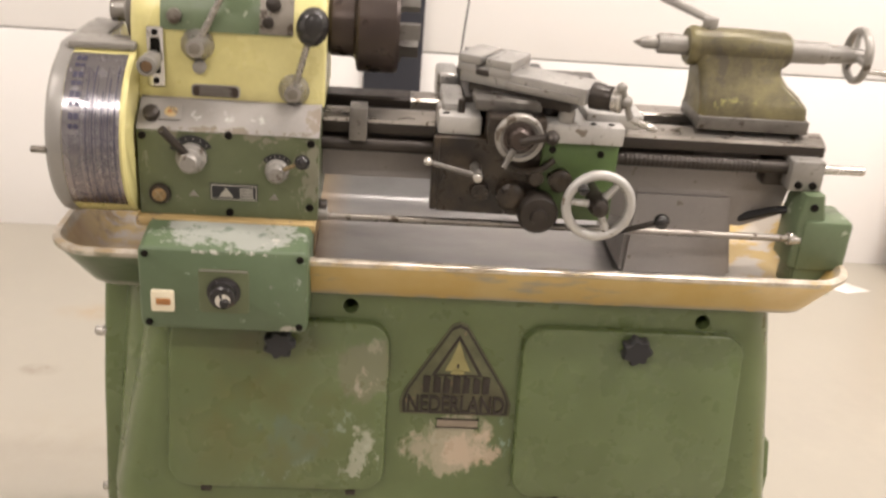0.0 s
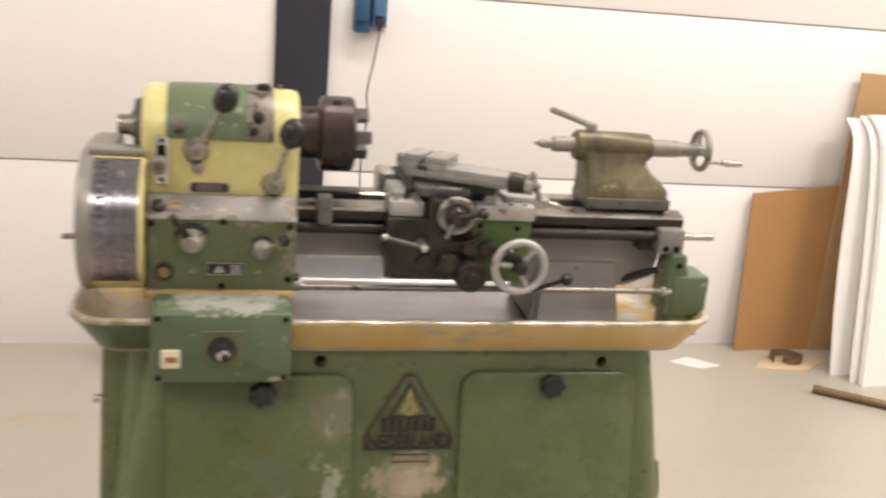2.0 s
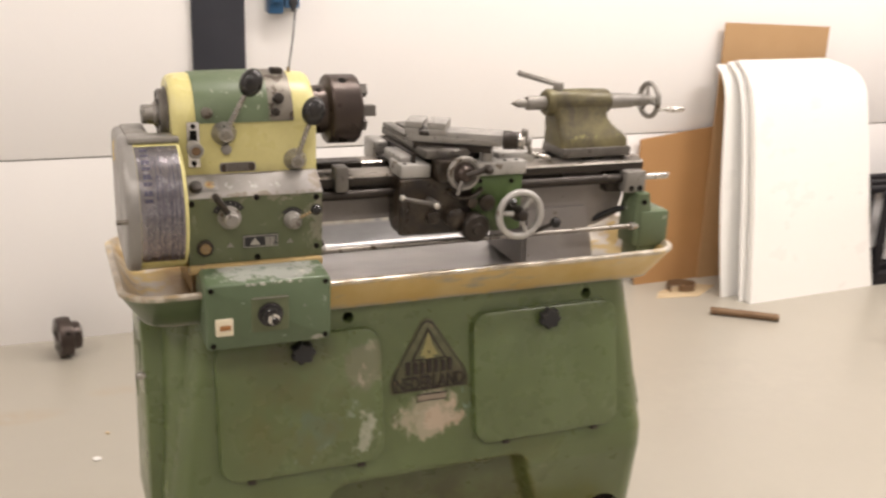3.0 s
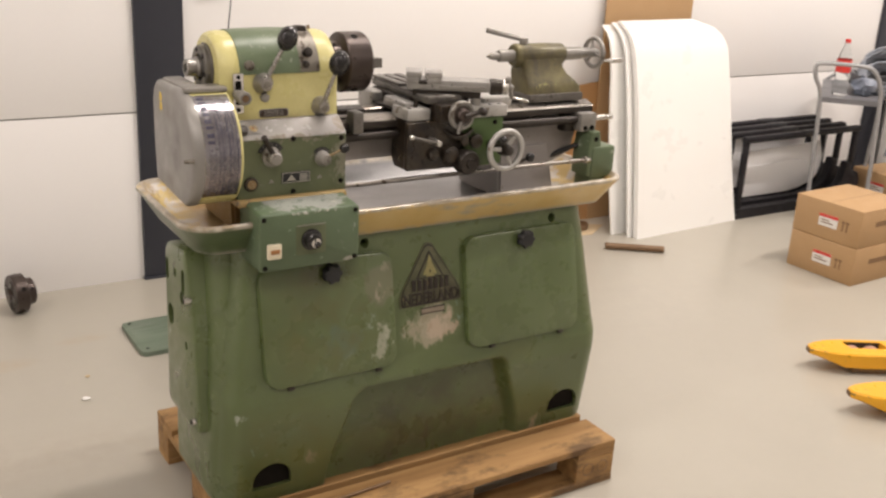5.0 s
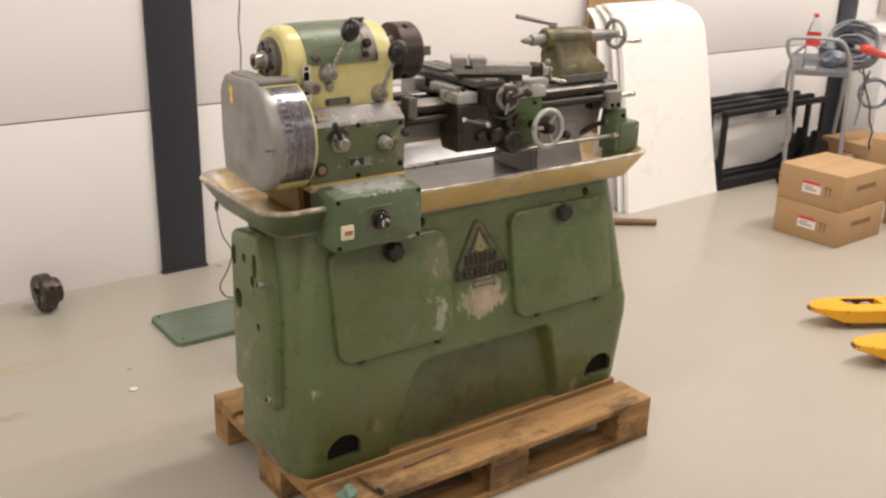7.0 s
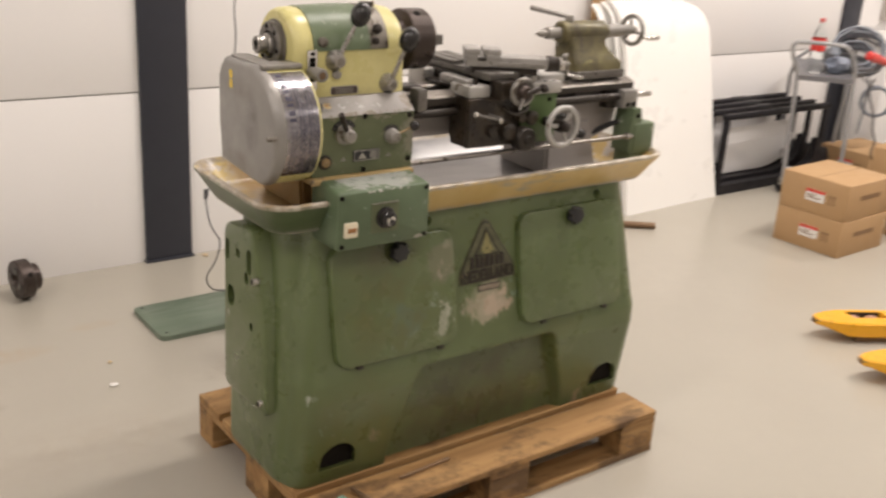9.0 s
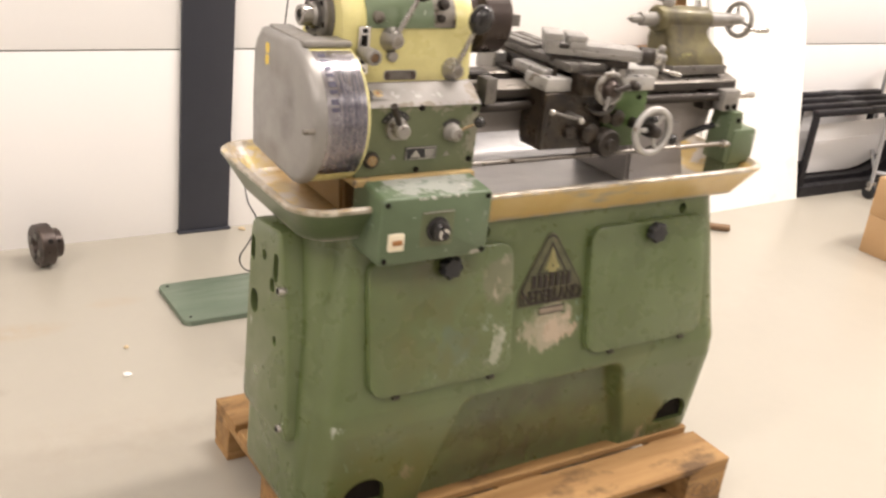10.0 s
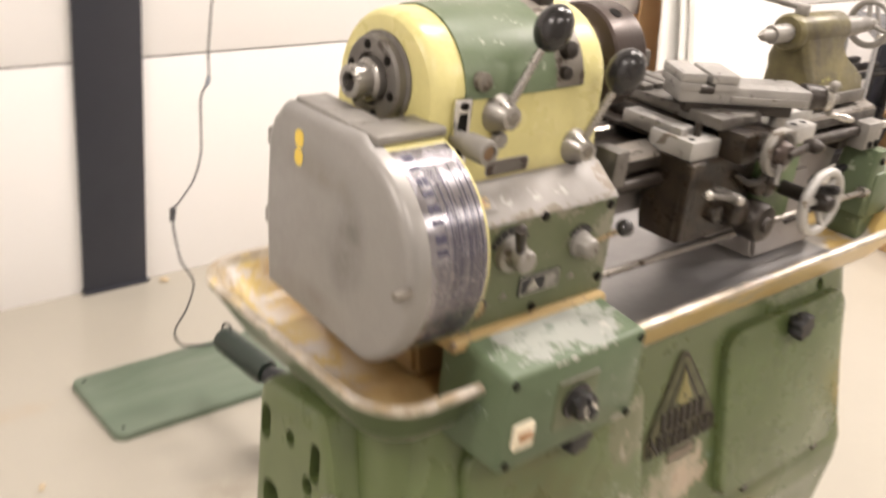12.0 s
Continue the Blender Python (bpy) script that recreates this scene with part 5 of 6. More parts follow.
apron = part("apron", loft([[(a, 0.243, b) for a, b in apron_poly], [(a, 0.236, b) for a, b in inset2(apron_poly, 0.004)], [(a, 0.235, b) for a, b in inset2(apron_poly, 0.010)]][::-1] + [[(a, 0.318, b) for a, b in apron_poly]]), greasy, lathe, "black greasy apron", 30)
part("apron_corner", box((-0.064, 0.231, 1.012), (-0.053, 0.248, 1.140), 0.003), greasy, apron)
part("apron_front", box((0.115, 0.226, 1.006), (0.244, 0.318, 1.145), 0.006), apron_green, apron, "green painted apron front")
part("apron_boss", turn((0.116, 0.228, 1.026), (0, -1, 0), [(0, 0.034), (0.03, 0.034), (0.036, 0.030), (0.038, 0.014), (0.044, 0.012)], 26), dark_iron, apron)
part("apron_boss", turn((0.070, 0.236, 1.048), (0, -1, 0), [(0, 0.024), (0.022, 0.024), (0.026, 0.02), (0.028, 0.008)], 22), greasy, apron)
part("apron_boss", turn((0.150, 0.228, 1.080), (0, -1, 0), [(0, 0.020), (0.012, 0.020), (0.016, 0.014)], 18), greasy, apron)
part("apron_boss", rod((0.108, 0.236, 1.084), (0.108, 0.208, 1.084), 0.013, seg=14, bev=0.003), greasy, apron)
part("apron_boss", rod((0.018, 0.238, 1.050), (0.018, 0.220, 1.050), 0.016, seg=16, bev=0.003), greasy, apron)
part("oil_lip", sweep(smooth_line([(0.055, 0.232, 1.112), (0.080, 0.218, 1.096), (0.112, 0.214, 1.100), (0.136, 0.224, 1.114)]), 0.006, 8), greasy, apron)
for sx, sz in ((0.213, 1.128), (0.132, 1.132), (0.134, 1.085)):
    screw(sx, 0.226, sz, apron, r=0.006)
hl = part("half_nut_lever", rod((-0.073, 0.189, 1.112), (0.004, 0.192, 1.092), 0.0040, 0.0052, seg=12), slide_iron, apron, "slim steel lever")
part("lever_tip", egg((-0.074, 0.189, 1.1125), (1, 0, 0), 0.0075, 0.0075), steel, hl)
part("lever_hub", rod((0.008, 0.240, 1.091), (0.008, 0.184, 1.091), 0.0095, seg=16, bev=0.003), slide_iron, hl)
part("hub_end", egg((0.008, 0.183, 1.091), (0, 1, 0), 0.0085, 0.006), steel, hl)


def hand_wheel(name, c, axis, big, rim, spokes, turn0, parent, mat, label, hub_mat, hub_r, hub_len):
    c, w = Vector(c), Vector(axis).normalized()
    u, v, _ = basis(w)
    ob = part(name, hoop(c, w, big, rim, 48, 12, 1.1), mat, parent, label)
    for k in range(spokes):
        t = turn0 + k * math.tau / spokes
        d = u * math.cos(t) + v * math.sin(t)
        part("spoke", rod(c - w * 0.004 + d * hub_r * 0.6, c + d * (big - rim * 0.4), rim * 0.85, rim * 0.65, seg=10), mat, ob)
    part("hub", turn(c - w * 0.020, w, [(0, hub_r), (0.012, hub_r), (0.02, hub_r * 0.95), (hub_len, hub_r * 0.7), (hub_len + 0.003, hub_r * 0.45)], 22), hub_mat, ob)
    return ob


hw = hand_wheel("hand_wheel", (0.204, 0.152, 1.066), (0, -1, 0), 0.0525, 0.0082, 3, 1.2, apron, light_iron, "pale cast hand wheel with three spokes", dark_iron, 0.018, 0.040)
part("wheel_shaft", rod((0.204, 0.230, 1.066), (0.204, 0.152, 1.066), 0.013, seg=16), dark_iron, hw)
part("grip", turn((0.178, 0.149, 1.094), (-0.3, -1, 0.35), [(0, 0.006), (0.008, 0.007), (0.03, 0.0095), (0.042, 0.008), (0.046, 0.003)], 14), black, hw)
cw = part("cross_wheel", turn((0.067, 0.182, 1.166), (0, -1, 0), [(0, 0.028), (0, 0.0365), (0.003, 0.0390), (0.013, 0.0390), (0.0155, 0.0370), (0.0155, 0.0310), (0.0105, 0.0285), (0.0095, 0.020)], 40), bare, cross, "small grey cross-slide hand wheel with a dark face")
part("wheel_disc", turn((0.067, 0.174, 1.166), (0, -1, 0), [(0, 0.0275), (0.002, 0.0270), (0.004, 0.021), (0.014, 0.019), (0.019, 0.015), (0.020, 0.006)], 30), chuck_iron, cw, "brown worn wheel face")
part("wheel_shaft", rod((0.067, 0.215, 1.166), (0.067, 0.172, 1.166), 0.012, seg=16), dark_iron, cw)
part("crank", rod((0.067, 0.156, 1.165), (0.110, 0.148, 1.178), 0.007, seg=12), dark_iron, cw)
part("grip", egg((0.114, 0.144, 1.179), (0, 1, 0), 0.0115, 0.018), dark_iron, cw)
part("crank", rod((0.058, 0.160, 1.150), (0.044, 0.152, 1.122), 0.0055, 0.0045, seg=12), slide_iron, cw)

# compound slide, set at an angle
ca, cb = Vector((-0.008, 0.338, -0.010)), Vector((0.200, 0.215, -0.010))
cu_ = (cb - ca).normalized()
cv_ = Vector((-cu_.y, cu_.x, 0))


def slant_box(s0, s1, w0, w1, z0, z1, bev=0.003):
    bm = box((s0, w0, z0), (s1, w1, z1), bev)
    for v in bm.verts:
        v.co = ca + cu_ * v.co.x + cv_ * v.co.y + Vector((0, 0, v.co.z))
    return bm


comp = part("compound_slide", slant_box(0.0, 0.225, -0.032, 0.040, 1.226, 1.254, 0.003), comp_iron, lathe, "pale grey compound slide set at an angle")
part("slide_base", slant_box(0.015, 0.20, -0.026, 0.026, 1.208, 1.228, 0.003), dark_iron, comp)
part("swivel", turn(ca + cu_ * 0.10 + Vector((0, 0, 1.204)), (0, 0, 1), [(0, 0.052), (0.010, 0.052), (0.014, 0.048)], 36), slide_iron, comp)
tb = part("tool_block", slant_box(-0.004, 0.038, -0.036, 0.046, 1.2585, 1.274, 0.003), comp_iron, comp)
part("block_foot", slant_box(-0.003, 0.031, -0.0355, 0.0455, 1.246, 1.2587, 0.001), comp_iron, tb)
tb = part("tool_block", slant_box(0.047, 0.094, -0.036, 0.046, 1.2585, 1.274, 0.003), comp_iron, comp)
part("block_foot", slant_box(0.054, 0.093, -0.0355, 0.0455, 1.246, 1.2587, 0.001), comp_iron, tb)
part("tool_block_web", slant_box(0.030, 0.055, -0.036, 0.036, 1.242, 1.252, 0.003), dark_iron, comp)
part("slide_gib", slant_box(0.085, 0.215, -0.036, -0.0315, 1.229, 1.240, 0.001), bare, comp)
hubc = ca + cu_ * 0.225 + Vector((0, 0, 1.238))
ch = part("slide_hub", turn(hubc, cu_, [(0, 0.022), (0.018, 0.022), (0.020, 0.0205), (0.034, 0.0205), (0.036, 0.016)], 26), dark_iron, comp)
part("graduated_ring", turn(hubc + cu_ * 0.036, cu_, [(0, 0.0205), (0.012, 0.0205), (0.015, 0.017)], 26), steel, ch)
hub_end = hubc + cu_ * 0.055
part("crank_ball", egg(hub_end, cu_, 0.011, 0.012), bare, ch)
part("crank", rod(hub_end + Vector((-0.008, -0.004, 0.020)), hub_end + Vector((0.014, 0.006, -0.030)), 0.005, 0.0062, seg=12), bare, ch)
part("crank_ball", egg(hub_end + Vector((-0.010, -0.005, 0.024)), (0, 0, 1), 0.0085, 0.0085), bare, ch)
part("grip", turn(hub_end + Vector((0.014, 0.004, -0.030)), (0.8, -0.55, -0.15), [(0, 0.0045), (0.012, 0.005), (0.030, 0.0068), (0.042, 0.0058), (0.046, 0.003)], 14), steel, ch)

# tailstock
def foot_loop(z, x0, x1, y0, y1, r=0.02):
    return [(x, y, z) for x, y in rrect(x0, x1, y0, y1, r, 5)]


tail = part("tailstock", loft([foot_loop(*row) for row in ((1.176, 0.397, 0.592, 0.318, 0.428, 0.012), (1.196, 0.398, 0.590, 0.320, 0.428, 0.012), (1.212, 0.398, 0.577, 0.328, 0.428, 0.014), (1.230, 0.397, 0.555, 0.338, 0.432, 0.016), (1.247, 0.394, 0.543, 0.344, 0.426, 0.018), (1.258, 0.390, 0.543, 0.348, 0.422, 0.018), (1.275, 0.386, 0.553, 0.352, 0.418, 0.018))]),
            tail_paint, lathe, "tailstock with worn yellow-green paint", 40)
part("tailstock_sole", box((0.396, 0.312, 1.1535), (0.594, 0.424, 1.1775), 0.003), slide_iron, tail)
part("barrel", turn((0.379, AY, AZ), (1, 0, 0), [(0, 0.030), (0.006, 0.0335), (0.10, 0.034), (0.168, 0.0325), (0.176, 0.028)], 36), tail_paint, tail)
part("quill", turn((0.322, AY, AZ), (1, 0, 0), [(0, 0.0155), (0.003, 0.0175), (0.062, 0.0175)], 26), bare, tail, "grey steel quill")
part("centre_point", turn((0.279, AY, AZ), (1, 0, 0), [(0, 0.0008), (0.020, 0.0105), (0.030, 0.0108), (0.046, 0.0108)], 22), bare, tail)
part("screw_sleeve", turn((0.570, AY, AZ), (1, 0, 0), [(-0.025, 0.0205), (0.055, 0.0190), (0.057, 0.0165), (0.092, 0.016), (0.105, 0.012)], 26), bare, tail)
tw = hand_wheel("tail_wheel", (0.684, AY, AZ), (1, 0, 0), 0.0435, 0.0068, 3, 0.5, tail, bare, "small steel hand wheel", bare, 0.014, 0.034)
part("grip", turn((0.688, 0.362, AZ - 0.022), (1, -0.06, -0.02), [(0, 0.0045), (0.016, 0.005), (0.030, 0.0045), (0.05, 0.0085), (0.085, 0.0075), (0.092, 0.003)], 14), steel, tw)
lk = part("lock_lever", rod((0.410, 0.385, 1.312), (0.410, 0.385, 1.334), 0.013, seg=16, bev=0.003), bare, tail, "bare iron locking lever")
part("lever_arm", rod((0.410, 0.384, 1.328), (0.350, 0.494, 1.343), 0.0068, 0.0078, seg=12, bev=0.002), bare, lk)
part("barrel_cap", turn((0.374, AY, AZ), (1, 0, 0), [(0, 0.030), (0.006, 0.0345), (0.016, 0.0345)], 30), tail_paint, tail)
# ---------------------------------------------------------------- pallet under the lathe
pallet = thing("pallet", (0, 0.4, 0), "wooden four-way pallet of weathered pine under the lathe", "pallet")


def plank(name, lo, hi, parent):
    return part(name, box(lo, hi, 0.0025, 1), pallet_wood, parent)


y = 0.0
for wdt in (0.145, 0.130, 0.145, 0.130, 0.145):
    plank("deck_board", (-0.6, y, 0.122), (0.6, y + wdt, 0.144), pallet)
    y += wdt + 0.02625
for x0 in (-0.6, -0.0725, 0.455):
    plank("cross_board", (x0, 0.0, 0.1), (x0 + 0.145, 0.8, 0.1218), pallet)
for x0 in (-0.6, -0.0725, 0.455):
    for y0, dy in ((0.0, 0.10), (0.3275, 0.145), (0.70, 0.10)):
        plank("block", (x0, y0 + 0.001, 0.022), (x0 + 0.145, y0 + dy, 0.0998), pallet)
for y0, dy in ((0.0, 0.10), (0.3275, 0.145), (0.70, 0.10)):
    plank("bottom_board", (-0.6, y0, 0.0), (0.6, y0 + dy, 0.0218), pallet)
for cx in (0.498, 0.555):
    part("stamp", hoop((cx, 0.0005, 0.062), (0, 1, 0), 0.020, 0.0016, 28, 6), rusty, pallet, "dark oval stamp")
part("stamp", box((-0.025, 0.0002, 0.055), (0.03, 0.0012, 0.068)), rusty, pallet)

solo("steel_bar", rod((-0.325, 0.088, 0.1495), (-0.150, 0.100, 0.1495), 0.0048, seg=12, bev=0.001), rusty, "short dark steel bar lying on the pallet", "bar")
tool = thing("hand_tool", (-0.455, 0.065, 0.144), "small dark hand tool lying on the pallet", "tool")
part("handle", turn((-0.466, 0.108, 0.1525), (0.10, -0.62, 0), [(0, 0.0035), (0.004, 0.0055), (0.045, 0.0065), (0.052, 0.0085), (0.078, 0.0085), (0.082, 0.0065)], 14), rusty, tool)
part("head", turn((-0.4525, 0.028, 0.1525), (0.10, -0.62, 0), [(0, 0.0065), (0.012, 0.0078), (0.024, 0.005)], 12), dark_iron, tool)
rag = egg((-0.531, 0.050, 0.156), (0, 0, 1), 0.028, 0.013, 34, 22)
for v in rag.verts:
    k = abs(noise.noise(v.co * 55.0)) + 0.6 * abs(noise.noise(v.co * 120.0))
    out = Vector((v.co.x + 0.531, v.co.y - 0.050, 0.0))
    v.co += out * (0.9 * noise.noise(v.co * 38.0) - 0.15) + Vector((0, 0, 0.016 * k - 0.005))
    v.co.z = max(v.co.z, 0.1445)
solo("green_rag", rag, mint, "crumpled mint-green cloth lying on the pallet", "cloth")

# ---------------------------------------------------------------- things on the floor behind
spare = thing("spare_chuck", (-0.80, 2.10, 0), "dark brown iron lathe chuck lying on the floor", "chuck")
chuck("chuck_body", (-0.722, 2.145, 0.0835), (-1, -0.18, 0), spare, 0.5, 4, 0.74, 0.4)
mat_bm = plate(rrect(-0.456, 0.154, 1.487, 1.805, 0.03, 5), on_top(0.0), 0.021, 0.005)
mat = solo("cover_plate", mat_bm, plate_green, "green painted steel cover plate lying on the floor", "plate")
for px, py in ((-0.426, 1.517), (-0.426, 1.775), (0.124, 1.517), (0.124, 1.775)):
    part("hole", rod((px, py, 0.0200), (px, py, 0.0218), 0.006, seg=12), hole_black, mat)
cable = smooth_line([(0.184, 2.190, 1.365), (0.160, 2.14, 1.25), (0.136, 2.11, 1.13), (0.142, 2.11, 1.04), (0.134, 2.11, 0.92), (0.128, 2.11, 0.83), (0.130, 2.11, 0.740), (0.110, 2.105, 0.715), (0.098, 2.10, 0.68), (0.105, 2.11, 0.60), (0.110, 2.12, 0.50), (0.060, 2.07, 0.440), (-0.04, 1.96, 0.430), (-0.096, 1.90, 0.417), (-0.112, 1.82, 0.315), (-0.080, 1.80, 0.240), (-0.105, 1.79, 0.165), (-0.147, 1.785, 0.100), (-0.125, 1.79, 0.045), (-0.07, 1.79, 0.026), (0.02, 1.76, 0.026)], 8)
cab_ob = solo("power_cable", sweep(cable, 0.0032, 8), cable_black, "thin dark power cable hanging from the wall socket", "cable")
part("connector", rod((-0.086, 1.915, 0.432), (-0.100, 1.893, 0.400), 0.010, 0.008, seg=12, bev=0.002), black_dull, cab_ob)
part("tape_wrap", rod((0.131, 2.11, 0.752), (0.122, 2.107, 0.724), 0.0075, 0.0065, seg=10, bev=0.002), cable_grey, cab_ob)
sock = thing("wall_socket", (0.168, Y1, 1.40), "pair of blue industrial sockets on the white wall", "socket")
for sx, lz, m_ in ((0.089, 1.343, socket_blue), (0.155, 1.366, socket_pale)):
    bodyp = part("socket_body", box((sx, Y1 - 0.072, lz), (sx + 0.061, Y1 - 0.012, 1.50), 0.007), m_, sock)
    part("socket_lid", box((sx + 0.006, Y1 - 0.088, lz + 0.045), (sx + 0.055, Y1 - 0.071, 1.492), 0.006), m_, bodyp)
    part("hinge", rod((sx + 0.008, Y1 - 0.074, 1.496), (sx + 0.053, Y1 - 0.074, 1.496), 0.005, seg=10), m_, bodyp)
part("plug", turn((0.190, Y1 - 0.060, 1.40), (-0.10, -0.55, -1.0), [(0, 0.020), (0.020, 0.020), (0.032, 0.012), (0.050, 0.008)], 16), black_dull, sock, "dark plug in the socket")
part("socket_back", box((0.084, Y1 - 0.012, 1.347), (0.222, Y1, 1.52), 0.004), socket_white, sock)

pump = thing("pump_motor", (-0.135, 1.21, 0), "small dark green pump motor with lifting ring on the floor", "motor")
part("motor_body", turn((-0.156, 1.482, 0.232), (0.05, -1, 0), [(0, 0.024), (0.004, 0.034), (0.016, 0.036), (0.19, 0.036), (0.205, 0.030)], 24), bracket_green, pump)
part("end_cap", turn((-0.1455, 1.268, 0.232), (0.05, -1, 0), [(0, 0.024), (0.05, 0.034), (0.11, 0.034), (0.12, 0.025)], 24), black_dull, pump)
part("stand", box((-0.160, 1.16, 0.0), (-0.105, 1.27, 0.206), 0.008), bracket_green, pump)
part("eye_ring", hoop((-0.154, 1.470, 0.268), (1, 0.5, 0), 0.014, 0.0026, 22, 8), black_dull, pump)

# white enamelled sheets leaning on the wall
PROFILE = [(0.0, 0.0), (0.30, 0.055), (0.60, 0.105), (0.85, 0.150), (1.00, 0.185), (1.08, 0.225), (1.125, 0.275), (1.145, 0.320)]


def white_sheet(x0, x1, y0, dy, h, radius, lean, label, t=0.014, mat_=None, bow=0.02):
    """A bowed sheet with a rounded upper corner, leaning back."""
    cols, rows = 26, 30
    bm = bmesh.new()
    grid = []
    for j in range(rows + 1):
        s = j / rows
        z = PROFILE[-1][0] * s
        for (za, ya), (zb, yb) in zip(PROFILE, PROFILE[1:]):
            if za <= z <= zb:
                off = ya + (yb - ya) * (z - za) / (zb - za)
                break
        over = max(0.0, z - (PROFILE[-1][0] - radius))
        right = x1 - 0.075 * (z / PROFILE[-1][0]) ** 0.8 - (radius - math.sqrt(max(radius ** 2 - over ** 2, 0.0)))
        left = x0 - bow * math.sin(math.pi * min(s * 1.05, 1.0))
        grid.append([(left + (right - left) * i / cols, y0 + dy * i / cols + off * lean, z * h / PROFILE[-1][0] + 0.0005) for i in range(cols + 1)])
    front = [[bm.verts.new(p) for p in row] for row in grid]
    back = [[bm.verts.new((p[0], p[1] + t, p[2])) for p in row] for row in grid]
    for j in range(rows):
        for i in range(cols):
            bm.faces.new((front[j][i], front[j][i + 1], front[j + 1][i + 1], front[j + 1][i]))
            bm.faces.new((back[j][i], back[j + 1][i], back[j + 1][i + 1], back[j][i + 1]))
        bm.faces.new((front[j][0], front[j + 1][0], back[j + 1][0], back[j][0]))
        bm.faces.new((front[j][cols], back[j][cols], back[j + 1][cols], front[j + 1][cols]))
    for i in range(cols):
        bm.faces.new((front[0][i], back[0][i], back[0][i + 1], front[0][i + 1]))
        bm.faces.new((front[rows][i], front[rows][i + 1], back[rows][i + 1], back[rows][i]))
    return solo("white_sheet", bm, mat_ or sheet_white, label, "sheet", "sheets leaning on the wall", angle=50)


white_sheet(2.362, 3.185, 1.815, 0.045, 1.145, 0.16, 1.0, "white enamelled sheet with a rounded corner leaning in front of others", 0.032, None, -0.014)
white_sheet(2.334, 3.150, 1.862, 0.045, 1.135, 0.22, 0.975, "white enamelled sheet leaning close behind the front one", 0.012, None, -0.006)
white_sheet(2.285, 3.140, 1.940, 0.040, 1.12, 0.22, 0.80, "white enamelled sheet leaning against the wall behind others", 0.012)


def leaning_board(name, x0, x1, h0, h1, y0, y1, t, mat_, label, cat, skew=0.0):
    bm = loft([[(x0, y0, 0.0), (x1, y0 + 0.02, 0.0), (x1, y0 + t + 0.02, 0.0), (x0, y0 + t, 0.0)], [(x0 + skew, y1, h0), (x1 + skew, y1 + 0.01, h1), (x1 + skew, y1 + t + 0.01, h1), (x0 + skew, y1 + t, h0)]])
    return solo(name, bm, mat_, label, cat)


leaning_board("cardboard_sheet", 2.345, 3.01, 1.315, 1.295, 2.23, 2.268, 0.008, cardboard, "tall brown cardboard sheet leaning behind white sheets", "cardboard", 0.02)
leaning_board("hardboard_panel", 1.955, 2.56, 0.745, 0.815, 2.225, 2.278, 0.008, hardboard, "brown hardboard panel leaning on the wall", "panel", -0.01)

# small litter
solo("steel_tube", rod((2.085, 1.765, 0.019), (2.342, 1.586, 0.019), 0.018, seg=18, bev=0.002), rusty, "short brown metal tube lying on the floor", "tube")
paper_bm = plate([(1.570, 2.100), (1.690, 2.020), (1.800, 2.050), (1.680, 2.150)], on_top(0.0005), 0.0015, 0.0003)
solo("paper_sheet", paper_bm, label_white, "white sheet of paper lying on the floor", "paper")
solo("cardboard_scrap", plate([(1.955, 2.020), (2.18, 1.985), (2.36, 2.10), (2.25, 2.17), (2.02, 2.10)], on_top(0.0005), 0.003, 0.0005), scrap_beige, "torn piece of beige cardboard on the floor", "cardboard")
def ribbon(pts, height, thick):
    """A band standing on its edge along a smooth line."""
    line = smooth_line(pts, 7)
    loops = []
    for i, p in enumerate(line):
        w = line[min(i + 1, len(line) - 1)] - line[max(i - 1, 0)]
        n = Vector((-w.y, w.x, 0)).normalized() * thick / 2
        loops.append([p - n, p + n, p + n * 1.6 + Vector((0, 0, height)), p - n * 0.4 + Vector((0, 0, height))])
    return loft(loops)


strap = ribbon([(2.075, 2.075, 0.004), (2.10, 2.145, 0.004), (2.165, 2.150, 0.008), (2.215, 2.090, 0.012), (2.185, 2.045, 0.010), (2.125, 2.065, 0.006), (2.150, 2.110, 0.004)], 0.030, 0.006)
solo("leather_strap", strap, rusty, "curled brown strap lying on the floor", "strap")
# The third crumb stands in for a small glint at the wall's foot.
for k, (px, py, sz, m_) in enumerate(((-0.72, 1.244, 0.015, label_white), (-0.676, 1.416, 0.010, scrap_beige), (0.055, 2.264, 0.016, scrap_beige), (-0.50, 0.95, 0.012, rusty))):
    cb_ = egg((px, py, sz * 0.3), (0, 0, 1), sz, sz * 0.3, 9, 6)
    for v in cb_.verts:
        v.co += Vector((noise.noise(v.co * 40), noise.noise(v.co * 47 + Vector((3, 1, 2))), 0)) * sz * 0.6
        v.co.z = max(v.co.z, 0.0006)
    solo("crumb", cb_, m_, "small crumb of debris or glint mark on the floor", "debris", "crumbs on the floor")

